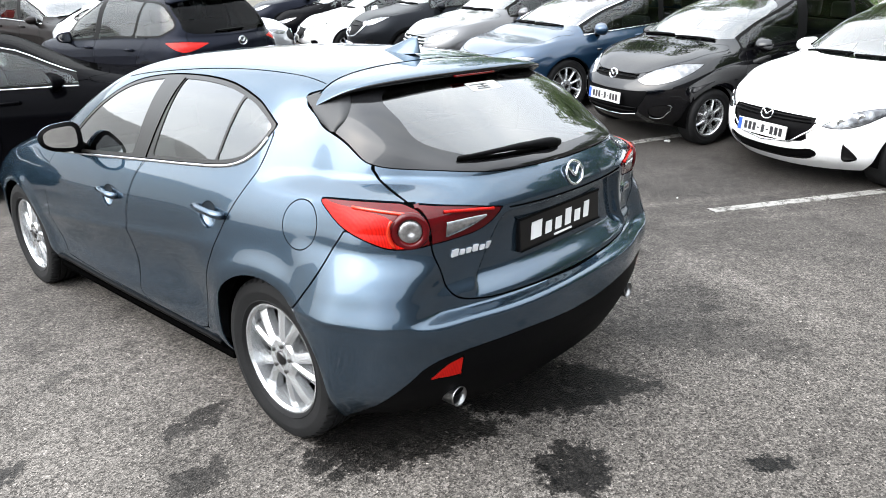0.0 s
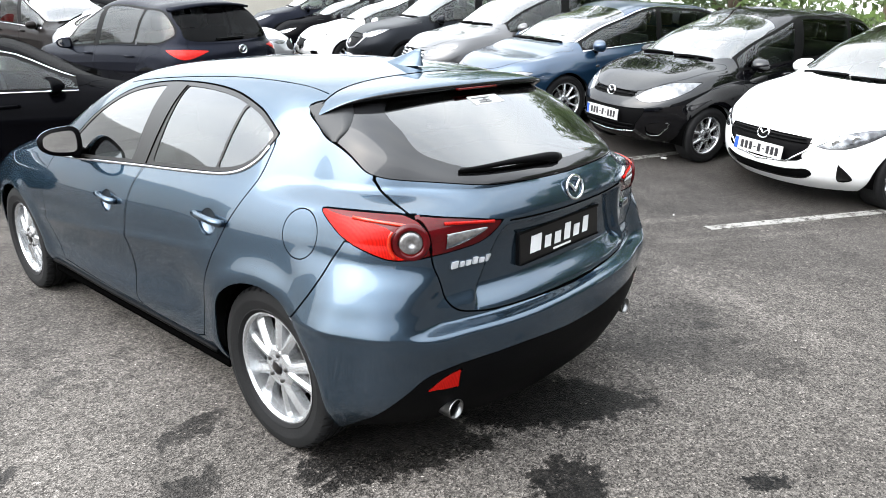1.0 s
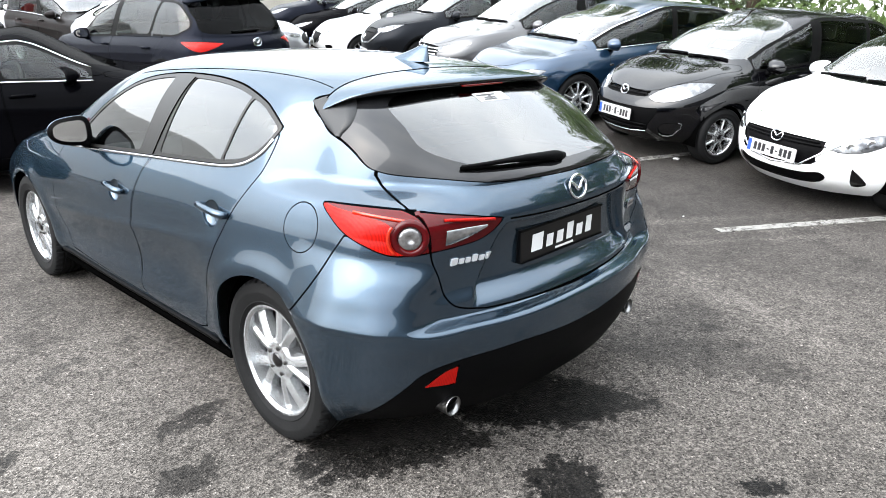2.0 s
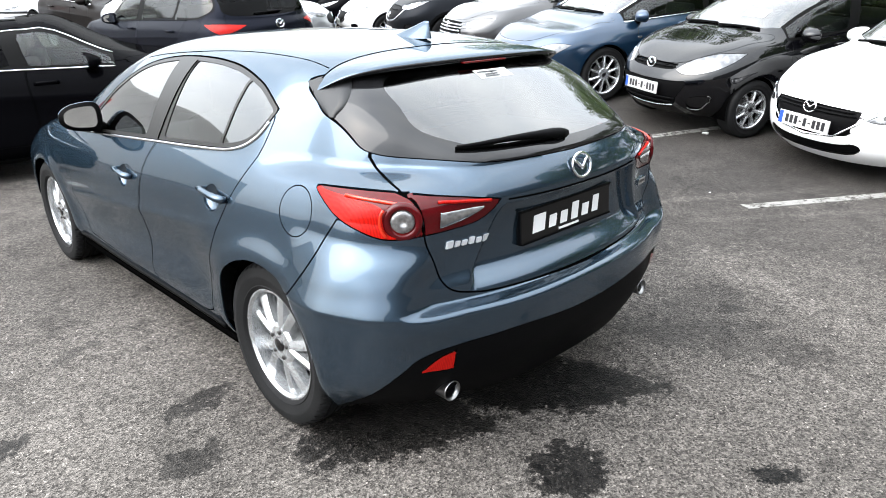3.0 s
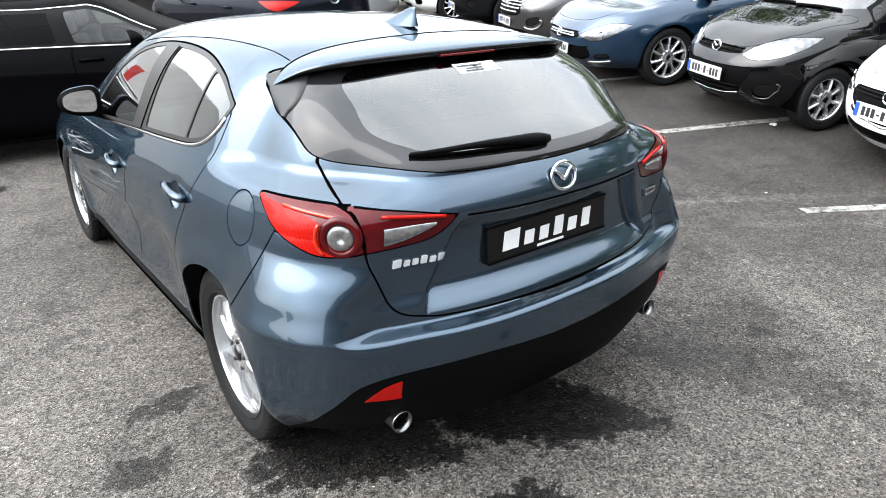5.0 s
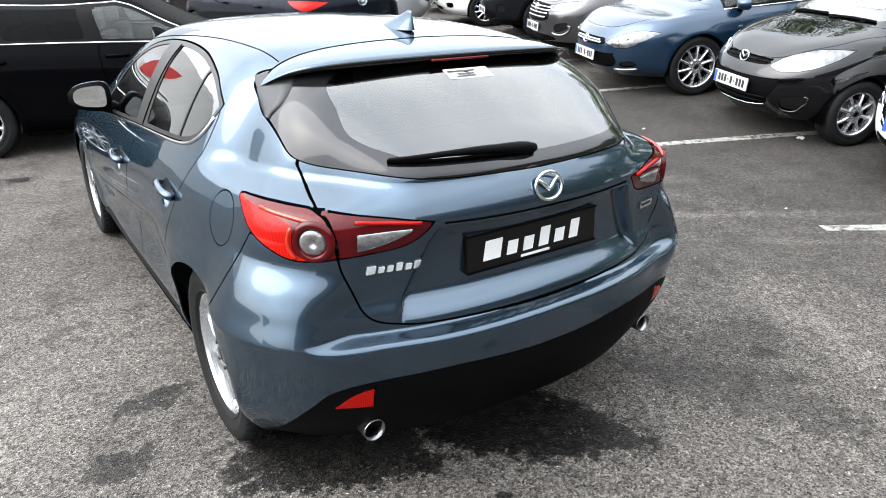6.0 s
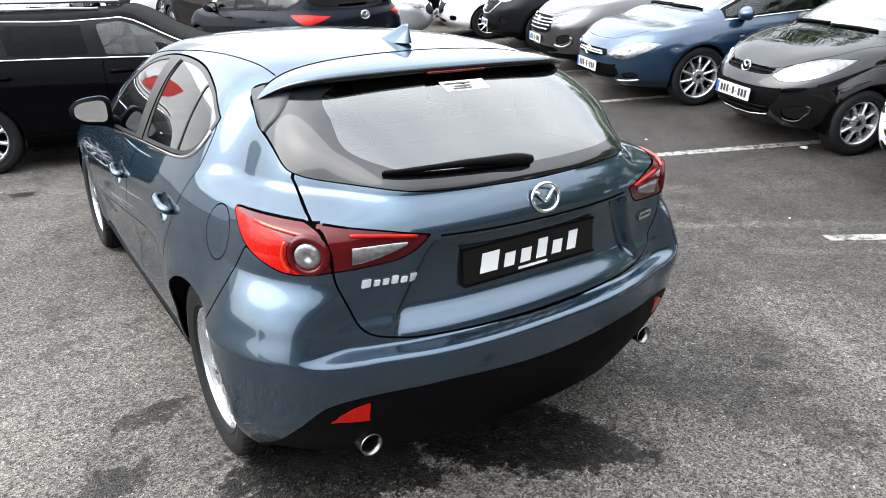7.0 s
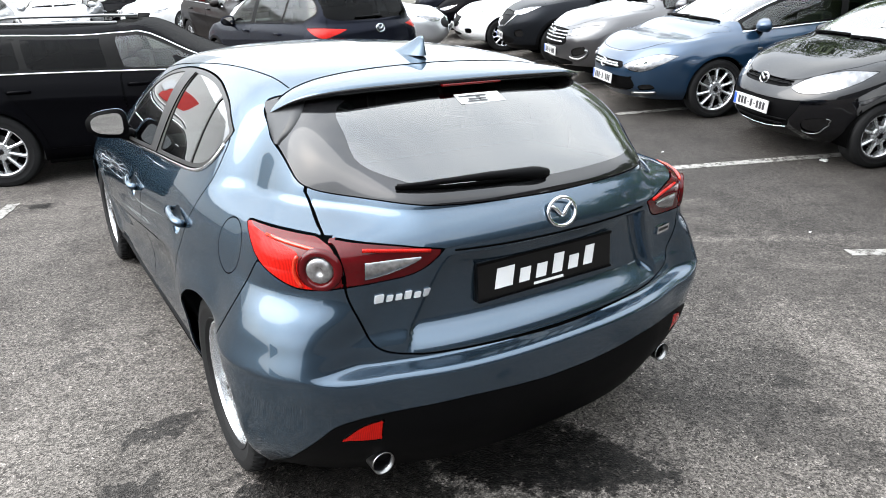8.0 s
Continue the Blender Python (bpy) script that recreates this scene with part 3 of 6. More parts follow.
def hero_car():
    """The blue hatchback."""
    c = dict(L=4.46, W=0.8975, ya=0.85, yb=3.54, z0=0.20, D=0.44, F=0.62, nr=2.6, nf=2.3, seat=2.0, seat_z=0.36)
    c["w"] = spline((0, 0.80), (0.1, 0.852), (0.28, 0.877), (0.48, 0.888), (0.66, 0.894), (0.8, 0.882), (0.91, 0.852), (1, 0.812))
    c["plan"] = spline((-0.1, 0.885), (0.25, 0.90), (0.5, 0.935), (0.75, 0.968), (1.0, 0.992), (1.6, 1.0), (2.4, 1.0), (3.0, 0.992), (3.6, 0.985), (4.5, 0.94))
    c["zs"] = spline((0.0, 1.035), (0.5, 1.04), (0.9, 1.03), (1.4, 1.0), (1.8, 0.975), (2.6, 0.925), (3.1, 0.905), (3.6, 0.86), (4.1, 0.75), (4.46, 0.62))
    c["yr"] = steps((0.0, 0.120), (0.12, 0.078), (0.25, 0.046), (0.33, 0.039), (0.42, 0.033), (0.468, 0.032), (0.482, 0.036), (0.491, 0.048), (0.499, 0.076), (0.506, 0.092), (0.52, 0.096), (0.56, 0.099), (0.62, 0.117), (0.7, 0.120), (0.80, 0.112), (0.868, 0.096), (0.885, 0.095), (0.92, 0.103), (0.95, 0.115), (0.975, 0.129), (1, 0.148))
    c["yf"] = spline((0.0, 4.36), (0.3, 4.44), (0.6, 4.46), (0.85, 4.44), (1, 4.36))
    c["zc"] = spline((0.13, 1.037), (0.17, 1.070), (0.3, 1.15), (0.5, 1.262), (0.64, 1.328), (0.8, 1.374), (1.0, 1.402), (1.5, 1.428), (1.95, 1.424), (2.35, 1.388), (2.8, 1.245), (3.15, 1.085), (3.4, 1.005), (3.75, 0.955), (4.1, 0.86), (4.36, 0.70))
    c["r"] = spline((0.1, 0.97), (0.4, 0.93), (0.8, 0.84), (1.3, 0.79), (2.0, 0.775), (2.5, 0.80), (3.0, 0.86), (3.4, 0.86), (4.4, 0.8))
    c["e"] = spline((0.1, 0.55), (0.5, 0.72), (0.9, 0.80), (1.5, 0.84), (2.1, 0.84), (2.7, 0.78), (3.2, 0.6), (4.4, 0.5))
    corner_y = steps((0.2, 0.125), (0.30, 0.083), (0.41, 0.045), (0.5, 0.028), (0.585, 0.010), (0.618, 0.012), (0.70, 0.042), (0.763, 0.072), (0.83, 0.104), (0.90, 0.102))
    ridge_x = steps((0.56, 0.64), (0.604, 0.668), (0.641, 0.692), (0.682, 0.692), (0.763, 0.668), (0.83, 0.650), (0.9, 0.65))
    recess_side = steps((0.6, 0.56), (0.69, 0.505), (0.92, 0.388), (1.0, 0.34))

    def form(x, y, z, k):
        near = 1 - ease(0.3, 0.6, y)
        s = ease(0, 0.030, recess_side(z) - x) * ease(0.64, 0.70, z) * ease(0.0, 0.012, 0.920 - z) * near
        corner = ease(0.0, 1.0, (x - ridge_x(z) + 0.10) / 0.15) * (1 - ease(0.55, 0.95, y)) * (z < 0.90)
        y = y + corner * (corner_y(z) - c["yr"](k))
        x = x + 0.094 * np.clip((0.84 - z) / 0.225, 0, 1) * ease(0.5, 0.78, x) * (1 - ease(0.42, 0.74, y))
        x = x + 0.006 * np.clip((0.60 - z) / 0.3, 0, 1) * ease(0.5, 0.78, x) * (1 - ease(0.42, 0.74, y))
        y = y + 0.038 * s
        # the corner stands out at the lamps, and the shoulder draws in above them
        full = ease(0.5, 0.70, x) * (1 - ease(0.36, 0.62, y)) * ease(0.60, 0.86, z) * (1 - ease(0.95, 1.03, z))
        x = x + 0.024 * full
        y = y - 0.028 * full
        draw = ease(0.925, 1.0, k) * (1 - ease(0.62, 0.98, y))
        y = y + 0.075 * ease(0.40, 0.66, x) * draw
        x = x - 0.052 * ease(0.42, 0.70, x) * draw
        for ax in (c["ya"], c["yb"]):
            d = np.hypot(y - ax, z - 0.32)
            x = x + 0.012 * np.exp(-((d - 0.37) / 0.06) ** 2) * (x > 0.6)
        # haunch over the rear wheel
        x = x + 0.030 * np.exp(-((z - 0.60) / 0.15) ** 2) * ease(0.30, 0.62, y) * (1 - ease(1.05, 1.5, y)) * (x > 0.5)
        # the bumper ends higher than the sills
        z = z + 0.045 * max(0.0, 1 - k / 0.3) * (1 - ease(0.38, 0.55, y))
        # long hollow in the doors, under the shoulder
        line = 0.70 - 0.10 * (y - 1.2)
        x = x - 0.018 * np.exp(-((z - line + 0.12) / 0.10) ** 2) * ease(1.1, 1.6, y) * (1 - ease(2.9, 3.3, y))
        x = x + 0.009 * np.exp(-((z - line - 0.03) / 0.025) ** 2) * ease(0.9, 1.6, y) * (1 - ease(2.8, 3.4, y))
        # grip hollows behind the door handles
        for hy, hz in ((1.17, 0.845), (2.12, 0.79)):
            x = x - 0.004 * np.exp(-(((y - hy) / 0.08) ** 2 + ((z - hz) / 0.06) ** 2) ** 1.5)
        return x, y, z
    c["form"] = form
    c["q"] = np.unique(np.round(np.concatenate([np.linspace(0, 1, 71), np.linspace(0.838, 0.870, 13), np.linspace(0.46, 0.515, 16)]), 4))
    bm, lay = shell(c, 92, 150, 24, 70, 46)
    rear_half = lambda P: P[:, 1] - 1.2
    region(bm, lay, circle(c["ya"], 0.325, 0.352), HOLE)
    region(bm, lay, circle(c["yb"], 0.325, 0.352), HOLE)
    # glass and its black frames
    dlo = outline([(0.895, 1.190), (0.97, 1.095), (1.12, 1.038), (1.45, 1.008), (1.8, 0.985), (2.4, 0.945), (2.86, 0.918), (2.74, 1.01), (2.52, 1.16), (2.25, 1.275), (1.95, 1.325), (1.6, 1.335), (1.3, 1.318), (1.08, 1.275), (0.965, 1.232)], 6, (0, 6))
    region(bm, lay, inside(dlo, SIDE), TRIMB, 0.003)
    pane = inside(dlo, SIDE)
    front = outline([(1.97, 0.95), (2.95, 0.88), (2.95, 1.4), (1.86, 1.4)], 2, (0, 1, 2, 3))
    back = outline([(1.235, 0.95), (1.77, 0.95), (1.67, 1.4), (1.13, 1.4)], 2, (0, 1, 2, 3))
    quarter = outline([(0.93, 0.95), (1.221, 0.95), (1.115, 1.4), (0.86, 1.4)], 2, (0, 1, 2, 3))
    for shape, number in ((front, GLASS_F), (back, GLASS_R), (quarter, GLASS_Q)):
        g = inside(shape, SIDE)
        region(bm, lay, lambda P: np.maximum(pane(P) + 0.017, g(P)), number, over=(TRIMB,))
    tail = outline([(0, 1.036), (-0.319, 1.044), (-0.510, 1.061), (-0.602, 1.069), (-0.645, 1.080), (-0.663, 1.102), (-0.663, 1.168), (-0.648, 1.219), (-0.630, 1.268), (-0.57, 1.305), (-0.3, 1.345), (0, 1.35), (0.3, 1.345), (0.3, 1.044)], 5, (0,))
    region(bm, lay, inside(tail, REAR, lambda P: P[:, 1] - 0.85), FRIT_NO, 0.0018, over=(BODY,))
    clear = outline([(0, 1.080), (-0.35, 1.09), (-0.45, 1.11), (-0.52, 1.15), (-0.515, 1.21), (-0.48, 1.28), (-0.3, 1.32), (0, 1.33), (0.3, 1.32), (0.3, 1.10)], 5)
    region(bm, lay, inside(clear, REAR, lambda P: P[:, 1] - 0.85), GLASS_B, over=(FRIT_NO,))
    screen = outline([(0, 3.42), (-0.4, 3.36), (-0.68, 3.12), (-0.70, 2.9), (-0.63, 2.68), (-0.58, 2.54), (-0.3, 2.49), (0, 2.47), (0.2, 2.47), (0.2, 3.42)], 5)
    region(bm, lay, inside(screen, TOP, lambda P: 1.0 - P[:, 2]), SCREEN, 0.004)
    # lamps
    outer = outline([(1.257, 0.983), (1.194, 0.991), (1.069, 0.994), (0.94, 0.991), (0.876, 0.971), (0.847, 0.926), (0.838, 0.862), (0.916, 0.857), (1.005, 0.859), (1.092, 0.882), (1.174, 0.911), (1.230, 0.950)], 5, (3, 6))
    inner = outline([(0.929, 0.991), (0.751, 0.975), (0.502, 0.941), (0.558, 0.898), (0.624, 0.873), (0.72, 0.864), (0.828, 0.862), (0.837, 0.926), (0.866, 0.971)], 5, (0, 2, 6))
    region(bm, lay, inside(outer, wrap_rear, rear_half), LAMP_O, 0.0022)
    region(bm, lay, inside(inner, wrap_rear, rear_half), LAMP_I, 0.0022)
    dusk = outline([(0.80, 1.02), (1.30, 1.03), (1.24, 0.985), (1.12, 0.975), (1.0, 0.955), (0.995, 0.92), (0.985, 0.89), (0.95, 0.868), (0.92, 0.80), (0.8, 0.8)], 4, (0, 1, 8, 9))
    region(bm, lay, inside(dusk, wrap_rear, rear_half), SPOT, over=(LAMP_O,))
    # tailgate, bumper and its black lower part
    gate = outline([(0, 1.13), (-0.57, 1.13), (-0.648, 1.082), (-0.650, 1.034), (-0.684, 0.990), (-0.676, 0.955), (-0.668, 0.89), (-0.658, 0.82), (-0.621, 0.73), (-0.601, 0.684), (-0.565, 0.656), (-0.50, 0.640), (-0.4, 0.631), (0, 0.622), (0.3, 0.631), (0.3, 1.13)], 5, (0, 1, 14, 15))
    region(bm, lay, inside(gate, REAR, lambda P: P[:, 1] - 0.6), HATCH, 0.003)
    bumper = outline([(1.425, 0.62), (1.275, 0.785), (1.175, 0.905), (0.95, 0.90), (0.7, 0.9), (-1, 0.9), (-1, -0.2), (1.6, -0.2), (1.6, 0.55)], 3, (0, 2, 3, 4, 5, 6, 7, 8))
    region(bm, lay, inside(bumper, wrap_rear, rear_half), BUMP_R, 0.0025)
    lower = outline([(-1, 0.486), (0, 0.486), (0.184, 0.491), (0.40, 0.503), (0.608, 0.498), (0.774, 0.490), (0.876, 0.468), (0.94, 0.427), (1.04, 0.357), (1.16, 0.265), (1.24, 0.18), (1.26, -0.2), (-1, -0.2)], 5, (0, 11, 12))
    region(bm, lay, inside(lower, wrap_rear, rear_half), LOWER, 0.0015, over=(BUMP_R,))
    refl = outline([(0.716, 0.473), (0.774, 0.464), (0.825, 0.442), (0.866, 0.414), (0.80, 0.406), (0.728, 0.402)], 4, (0, 3, 5))
    region(bm, lay, inside(refl, wrap_rear, rear_half), REFL, 0.002, over=(LOWER,))
    # doors and flap
    rear_door = outline([(1.0, 1.20), (0.90, 1.165), (0.93, 1.04), (1.05, 0.86), (1.15, 0.70), (1.24, 0.55), (1.30, 0.42), (1.345, 0.32), (1.42, 0.295), (1.93, 0.30), (1.955, 0.45), (1.93, 0.70), (1.86, 0.92), (1.80, 1.0), (1.76, 1.25), (1.3, 1.26)], 4, (0, 1, 7, 8, 12, 13, 14, 15))
    front_door = outline([(1.785, 1.25), (1.81, 1.0), (1.87, 0.92), (1.94, 0.70), (1.965, 0.45), (1.945, 0.30), (2.2, 0.30), (2.93, 0.32), (3.02, 0.5), (3.0, 0.72), (2.93, 0.93), (2.66, 1.03), (2.3, 1.2)], 4, (0, 1, 5, 7, 10, 11, 12))
    region(bm, lay, inside(rear_door, SIDE), DOOR_R, 0.0025)
    region(bm, lay, inside(front_door, SIDE), DOOR_F, 0.0025)
    region(bm, lay, lambda P: np.maximum(np.hypot((P[:, 1] - 0.652) / 1.0, P[:, 2] - 0.891) - 0.083, P[:, 0] + 0.4), FLAP, 0.002, FLAP_GAP)
    # front end
    wf = wrap_front(c["L"])
    front_half = lambda P: 3.0 - P[:, 1]
    head = outline([(0.42, 0.64), (0.62, 0.62), (0.9, 0.66), (1.15, 0.76), (1.0, 0.765), (0.7, 0.73)], 5, (0, 3))
    region(bm, lay, inside(head, wf, front_half), HEAD, 0.003)
    grille = outline([(-1, 0.60), (0.35, 0.60), (0.45, 0.52), (0.3, 0.40), (-1, 0.36)], 4, (0, 4))
    region(bm, lay, inside(grille, wf, front_half), GRILLE, 0.003)
    for hy, hz in HANDLES:
        region(bm, lay, lambda P: np.maximum((np.hypot((P[:, 1] - hy - 0.012) / 0.060, (P[:, 2] - hz + 0.012) / 0.052) - 1) * 0.055, P[:, 0] + 0.5), BOWL, over=(DOOR_F, DOOR_R))
    hood = outline([(0.3, 4.34), (-0.5, 4.22), (-0.72, 3.9), (-0.74, 3.5), (-0.6, 3.42), (0, 3.47), (0.3, 3.47)], 4, (0, 6))
    region(bm, lay, inside(hood, TOP, lambda P: 0.66 - P[:, 2]), HOOD, 0.003)

    root = tagged(new("hatchback_car"), "steel-blue metallic five-door hatchback parked on the asphalt", "car")
    body = part("body", piece(bm, lay, (BODY,), -1, flange=0.006), BLUE, root)
    part("body", piece(bm, lay, (BODY, FLAP, FLAP_GAP), 1, flange=0.006), BLUE, root)
    part("panel_seams", piece(bm, lay, (GAP, FLAP_GAP), -1, sink=0.005), NEAR_BLACK, root)
    part("panel_seams", piece(bm, lay, (GAP,), 1, sink=0.005), NEAR_BLACK, root)
    part("fuel_flap", piece(bm, lay, (FLAP,), -1, flange=0.006), BLUE, root)
    doors = sides(root, bm, lay, DOOR_F, "front_door", BLUE, flange=0.006) + sides(root, bm, lay, DOOR_R, "rear_door", BLUE, flange=0.006)
    sides(root, bm, lay, TRIMB, "window_frame", FRAME, "satin black window frame", flange=0.004)
    sides(root, bm, lay, GLASS_F, "front_window", TINT, sink=0.003)
    sides(root, bm, lay, GLASS_R, "rear_window", TINT, sink=0.003)
    sides(root, bm, lay, GLASS_Q, "quarter_window", TINT, sink=0.003)
    gate_o = both(root, bm, lay, HATCH, "tailgate", BLUE, flange=0.006)
    both(gate_o, bm, lay, GLASS_B, "rear_windscreen", TAIL_GLASS)
    both(gate_o, bm, lay, FRIT_NO, "glass_border", FRIT, "black border of the rear window", flange=0.004)
    both(root, bm, lay, SCREEN, "windscreen", CLEAR)
    bump = both(root, bm, lay, BUMP_R, "rear_bumper", BLUE, flange=0.006)
    both(bump, bm, lay, LOWER, "bumper_lower", PLASTIC, "black plastic lower bumper", flange=0.006)
    sides(bump, bm, lay, REFL, "reflector", RED_LENS, "red reflector")
    lo = sides(root, bm, lay, LAMP_O, "tail_lamp", RED_LENS, "glossy red tail lamp", flange=0.008)
    for lamp_o, dark_part in zip(lo, (-1, 1)):
        part("lamp_surround", piece(bm, lay, (SPOT,), dark_part), MID_RED, lamp_o, "wine-red lamp surround")
    li = sides(gate_o, bm, lay, LAMP_I, "inner_tail_lamp", DEEP_RED, "dark red inner lamp", flange=0.008)
    sides(root, bm, lay, HEAD, "headlamp", HEADLAMP)
    both(root, bm, lay, GRILLE, "grille", PLASTIC)
    both(root, bm, lay, HOOD, "bonnet", BLUE, flange=0.006)
    tree = BVHTree.FromBMesh(bm)
    bm.free()

    def on(a, b, axis, out=0.0, s=-1):
        """A point on the body: seen along x (a = y, b = z) or along y from behind (a = x, b = z) or from above (a = x, b = y)."""
        if axis == "x":
            hit = tree.ray_cast(Vector((-3, a, b)), Vector((1, 0, 0)))
        elif axis == "y":
            hit = tree.ray_cast(Vector((-abs(a), -3, b)), Vector((0, 1, 0)))
        else:
            hit = tree.ray_cast(Vector((-abs(a), b, 4)), Vector((0, 0, -1)))
        p = hit[0] + hit[1] * out
        return Vector((p.x * -s if axis == "x" else p.x * (1 if a <= 0 else -1), p.y, p.z))

    # roof spoiler with the high brake lamp under its lip
    bm = bmesh.new()
    grid = []
    for i in range(61):
        x = -0.638 * math.cos(math.pi * i / 60)
        u = abs(x) / 0.638
        y0 = 0.80 - 0.012 * u ** 6
        y1 = min(0.572 + 0.03 * u ** 2 + 0.186 * u ** 9, y0 - 0.002)
        zt = 1.338 - 0.012 * u ** 2
        a = on(x, y0, "z", 0.002)
        end = Vector((x, y1, zt * (1 - u ** 8) + on(x, y1, "z", 0.004).z * u ** 8))
        col = [a]
        for s in (0.3, 0.6, 0.85):
            b = a.lerp(end, s)
            b.z = max(b.z + 0.010 * math.sin(math.pi * s) * (1 - u ** 4), on(x, b.y, "z", 0.003).z)
            col.append(b)
        thin = 1 - u ** 6
        low = on(x, min(y1 + 0.07, y0), "z", -0.002)
        col += [end, end + Vector((0, 0.003, -0.013 * thin - 0.001)), Vector((x, y1 + 0.03 * thin + 0.002, min(end.z - 0.025 * thin - 0.002, low.z + 0.015))), low]
        grid.append([bm.verts.new(p) for p in col])
    for a, b in zip(grid, grid[1:]):
        for k in range(7):
            bm.faces.new((a[k], b[k], b[k + 1], a[k + 1]))
    bm.faces.new(grid[0][::-1])
    bm.faces.new(grid[-1])
    bmesh.ops.recalc_face_normals(bm, faces=bm.faces)
    seam = [v[0].co.copy() for v in grid]
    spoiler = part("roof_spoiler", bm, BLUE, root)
    part("spoiler_seam", tube(bmesh.new(), [p + Vector((0, 0.002, 0.0)) for p in seam], 0.0022, 6), NEAR_BLACK, spoiler)
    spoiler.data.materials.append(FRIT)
    # faces turned down, and low ones turned back, take the black material
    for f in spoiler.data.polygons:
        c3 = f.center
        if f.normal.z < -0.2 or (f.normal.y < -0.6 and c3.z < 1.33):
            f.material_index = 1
    bm = box(bmesh.new(), (-0.118, 0.562, 1.3165), (0.118, 0.582, 1.3245), 0.003)
    part("high_brake_lamp", bm, MID_RED, spoiler, "red high brake lamp")
    # black side winglets between spoiler and glass
    for s in (-1, 1):
        bm = bmesh.new()
        edge = []
        for k in np.linspace(0, 1, 14):
            z = 1.282 - 0.105 * k
            x = -(0.624 + 0.038 * k ** 0.85)
            w = 0.095 * (1 - k) ** 1.4 + 0.003
            pts = [on(x, z, "y", 0.001)] + [on(x + w * q, z + 0.024 * q * (1 - k) ** 2, "y", 0.005) for q in (0.08, 0.35, 0.65, 0.94)] + [on(x + w, z + 0.024 * (1 - k) ** 2, "y", -0.003)]
            edge.append([bm.verts.new((v.x * -s, v.y, v.z)) for v in pts])
        for a, b in zip(edge, edge[1:]):
            for k in range(5):
                bm.faces.new((a[k], a[k + 1], b[k + 1], b[k]))
        bmesh.ops.recalc_face_normals(bm, faces=bm.faces)
        part("spoiler_winglet", bm, WINGLET, spoiler, "gloss black winglet")
    # shark fin
    bm = bmesh.new()
    rows = []
    for k in np.linspace(0, 1, 9):
        z = 1.395 + 0.068 * k
        y0, y1 = 0.865 + 0.010 * k, 1.15 - 0.245 * k ** 0.85
        w = 0.024 * (1 - k) ** 1.6 + 0.004 + 0.008 * (1 - k)
        rows.append([bm.verts.new((w * math.sin(a) * (1 if math.cos(a) < 0 else 1), (y0 + y1) / 2 + (y1 - y0) / 2 * math.cos(a), z)) for a in np.linspace(0, 2 * math.pi, 20, endpoint=False)])
    for a, b in zip(rows, rows[1:]):
        for k in range(20):
            bm.faces.new((a[k], a[(k + 1) % 20], b[(k + 1) % 20], b[k]))
    bm.faces.new(rows[-1])
    bmesh.ops.recalc_face_normals(bm, faces=bm.faces)
    part("antenna_fin", bm, BLUE, root)
    # chrome under the side windows, roof channels
    for s in (-1, 1):
        bm = bmesh.new()
        pts = [on(y, z - 0.006, "x", 0.001, s) for y, z in outline([(2.84, 0.918), (2.4, 0.945), (1.8, 0.985), (1.45, 1.008), (1.12, 1.038), (0.97, 1.095), (0.908, 1.177), (0.90, 1.205)], 6, (0,))[:35]]
        tube(bm, pts, 0.0065, 6)
        part("chrome_strip", bm, CHROME, root, "bright chrome window strip")
        bm = bmesh.new()
        tube(bm, [on(s * x, y, "z", -0.001) for x, y in zip(np.linspace(0.60, 0.548, 24), np.linspace(2.3, 0.815, 24))], 0.0028, 6)
        part("roof_channel", bm, NEAR_BLACK, root)
        bm = tube(bmesh.new(), [on(1.815 - 0.12 * k, 0.99 + 0.33 * k, "x", 0.001, s) for k in np.linspace(0, 1, 12)], 0.0035, 6)
        part("pillar_seam", bm, NEAR_BLACK, root)
        bm = bmesh.new()
        tube(bm, [on(y, z, "x", 0.004, s) for y, z in zip(np.linspace(1.28, 3.12, 20), np.linspace(0.262, 0.275, 20))], 0.012, 6)
        part("sill_trim", bm, PLASTIC, root)
        for d, (hy, hz) in zip(doors[0 if s < 0 else 1::2], HANDLES):
            bm = bmesh.new()
            o = on(hy + 0.012, hz - 0.012, "x", 0.0, -1)
            rows = []
            for k in np.linspace(0, 1, 8):
                r = math.cos(k * math.pi / 2 * 0.97)
                rows.append([bm.verts.new((-s * (on(hy + 0.012 + 0.060 * math.cos(a), hz - 0.012 + 0.052 * math.sin(a), "x", 0.0, -1).x * (1 - k) + o.x * k + 0.022 * math.sin(k * math.pi / 2)), o.y + 0.060 * r * math.cos(a), o.z + 0.052 * r * math.sin(a))) for a in np.linspace(0, 2 * math.pi, 32, endpoint=False)])
            for a, b in zip(rows, rows[1:]):
                for i in range(32):
                    bm.faces.new((a[i], a[(i + 1) % 32], b[(i + 1) % 32], b[i]))
            bm.faces.new(rows[-1])
            bmesh.ops.recalc_face_normals(bm, faces=bm.faces)
            part("handle_bowl", bm, BLUE, d)
            bm = bmesh.new()
            pts = [on(hy + dy, hz + 0.004 + 0.05 * dy, "x", o, s) for dy, o in ((0.105, 0.002), (0.092, 0.016), (0.05, 0.026), (-0.02, 0.030), (-0.075, 0.026), (-0.098, 0.016), (-0.106, 0.002))]
            tube(bm, pts, [0.010, 0.0125, 0.0135, 0.014, 0.0155, 0.0155, 0.012], 12)
            part("door_handle", bm, BLUE, d)
            q = on(hy - 0.045, hz + 0.002, "x", 0.0295, s)
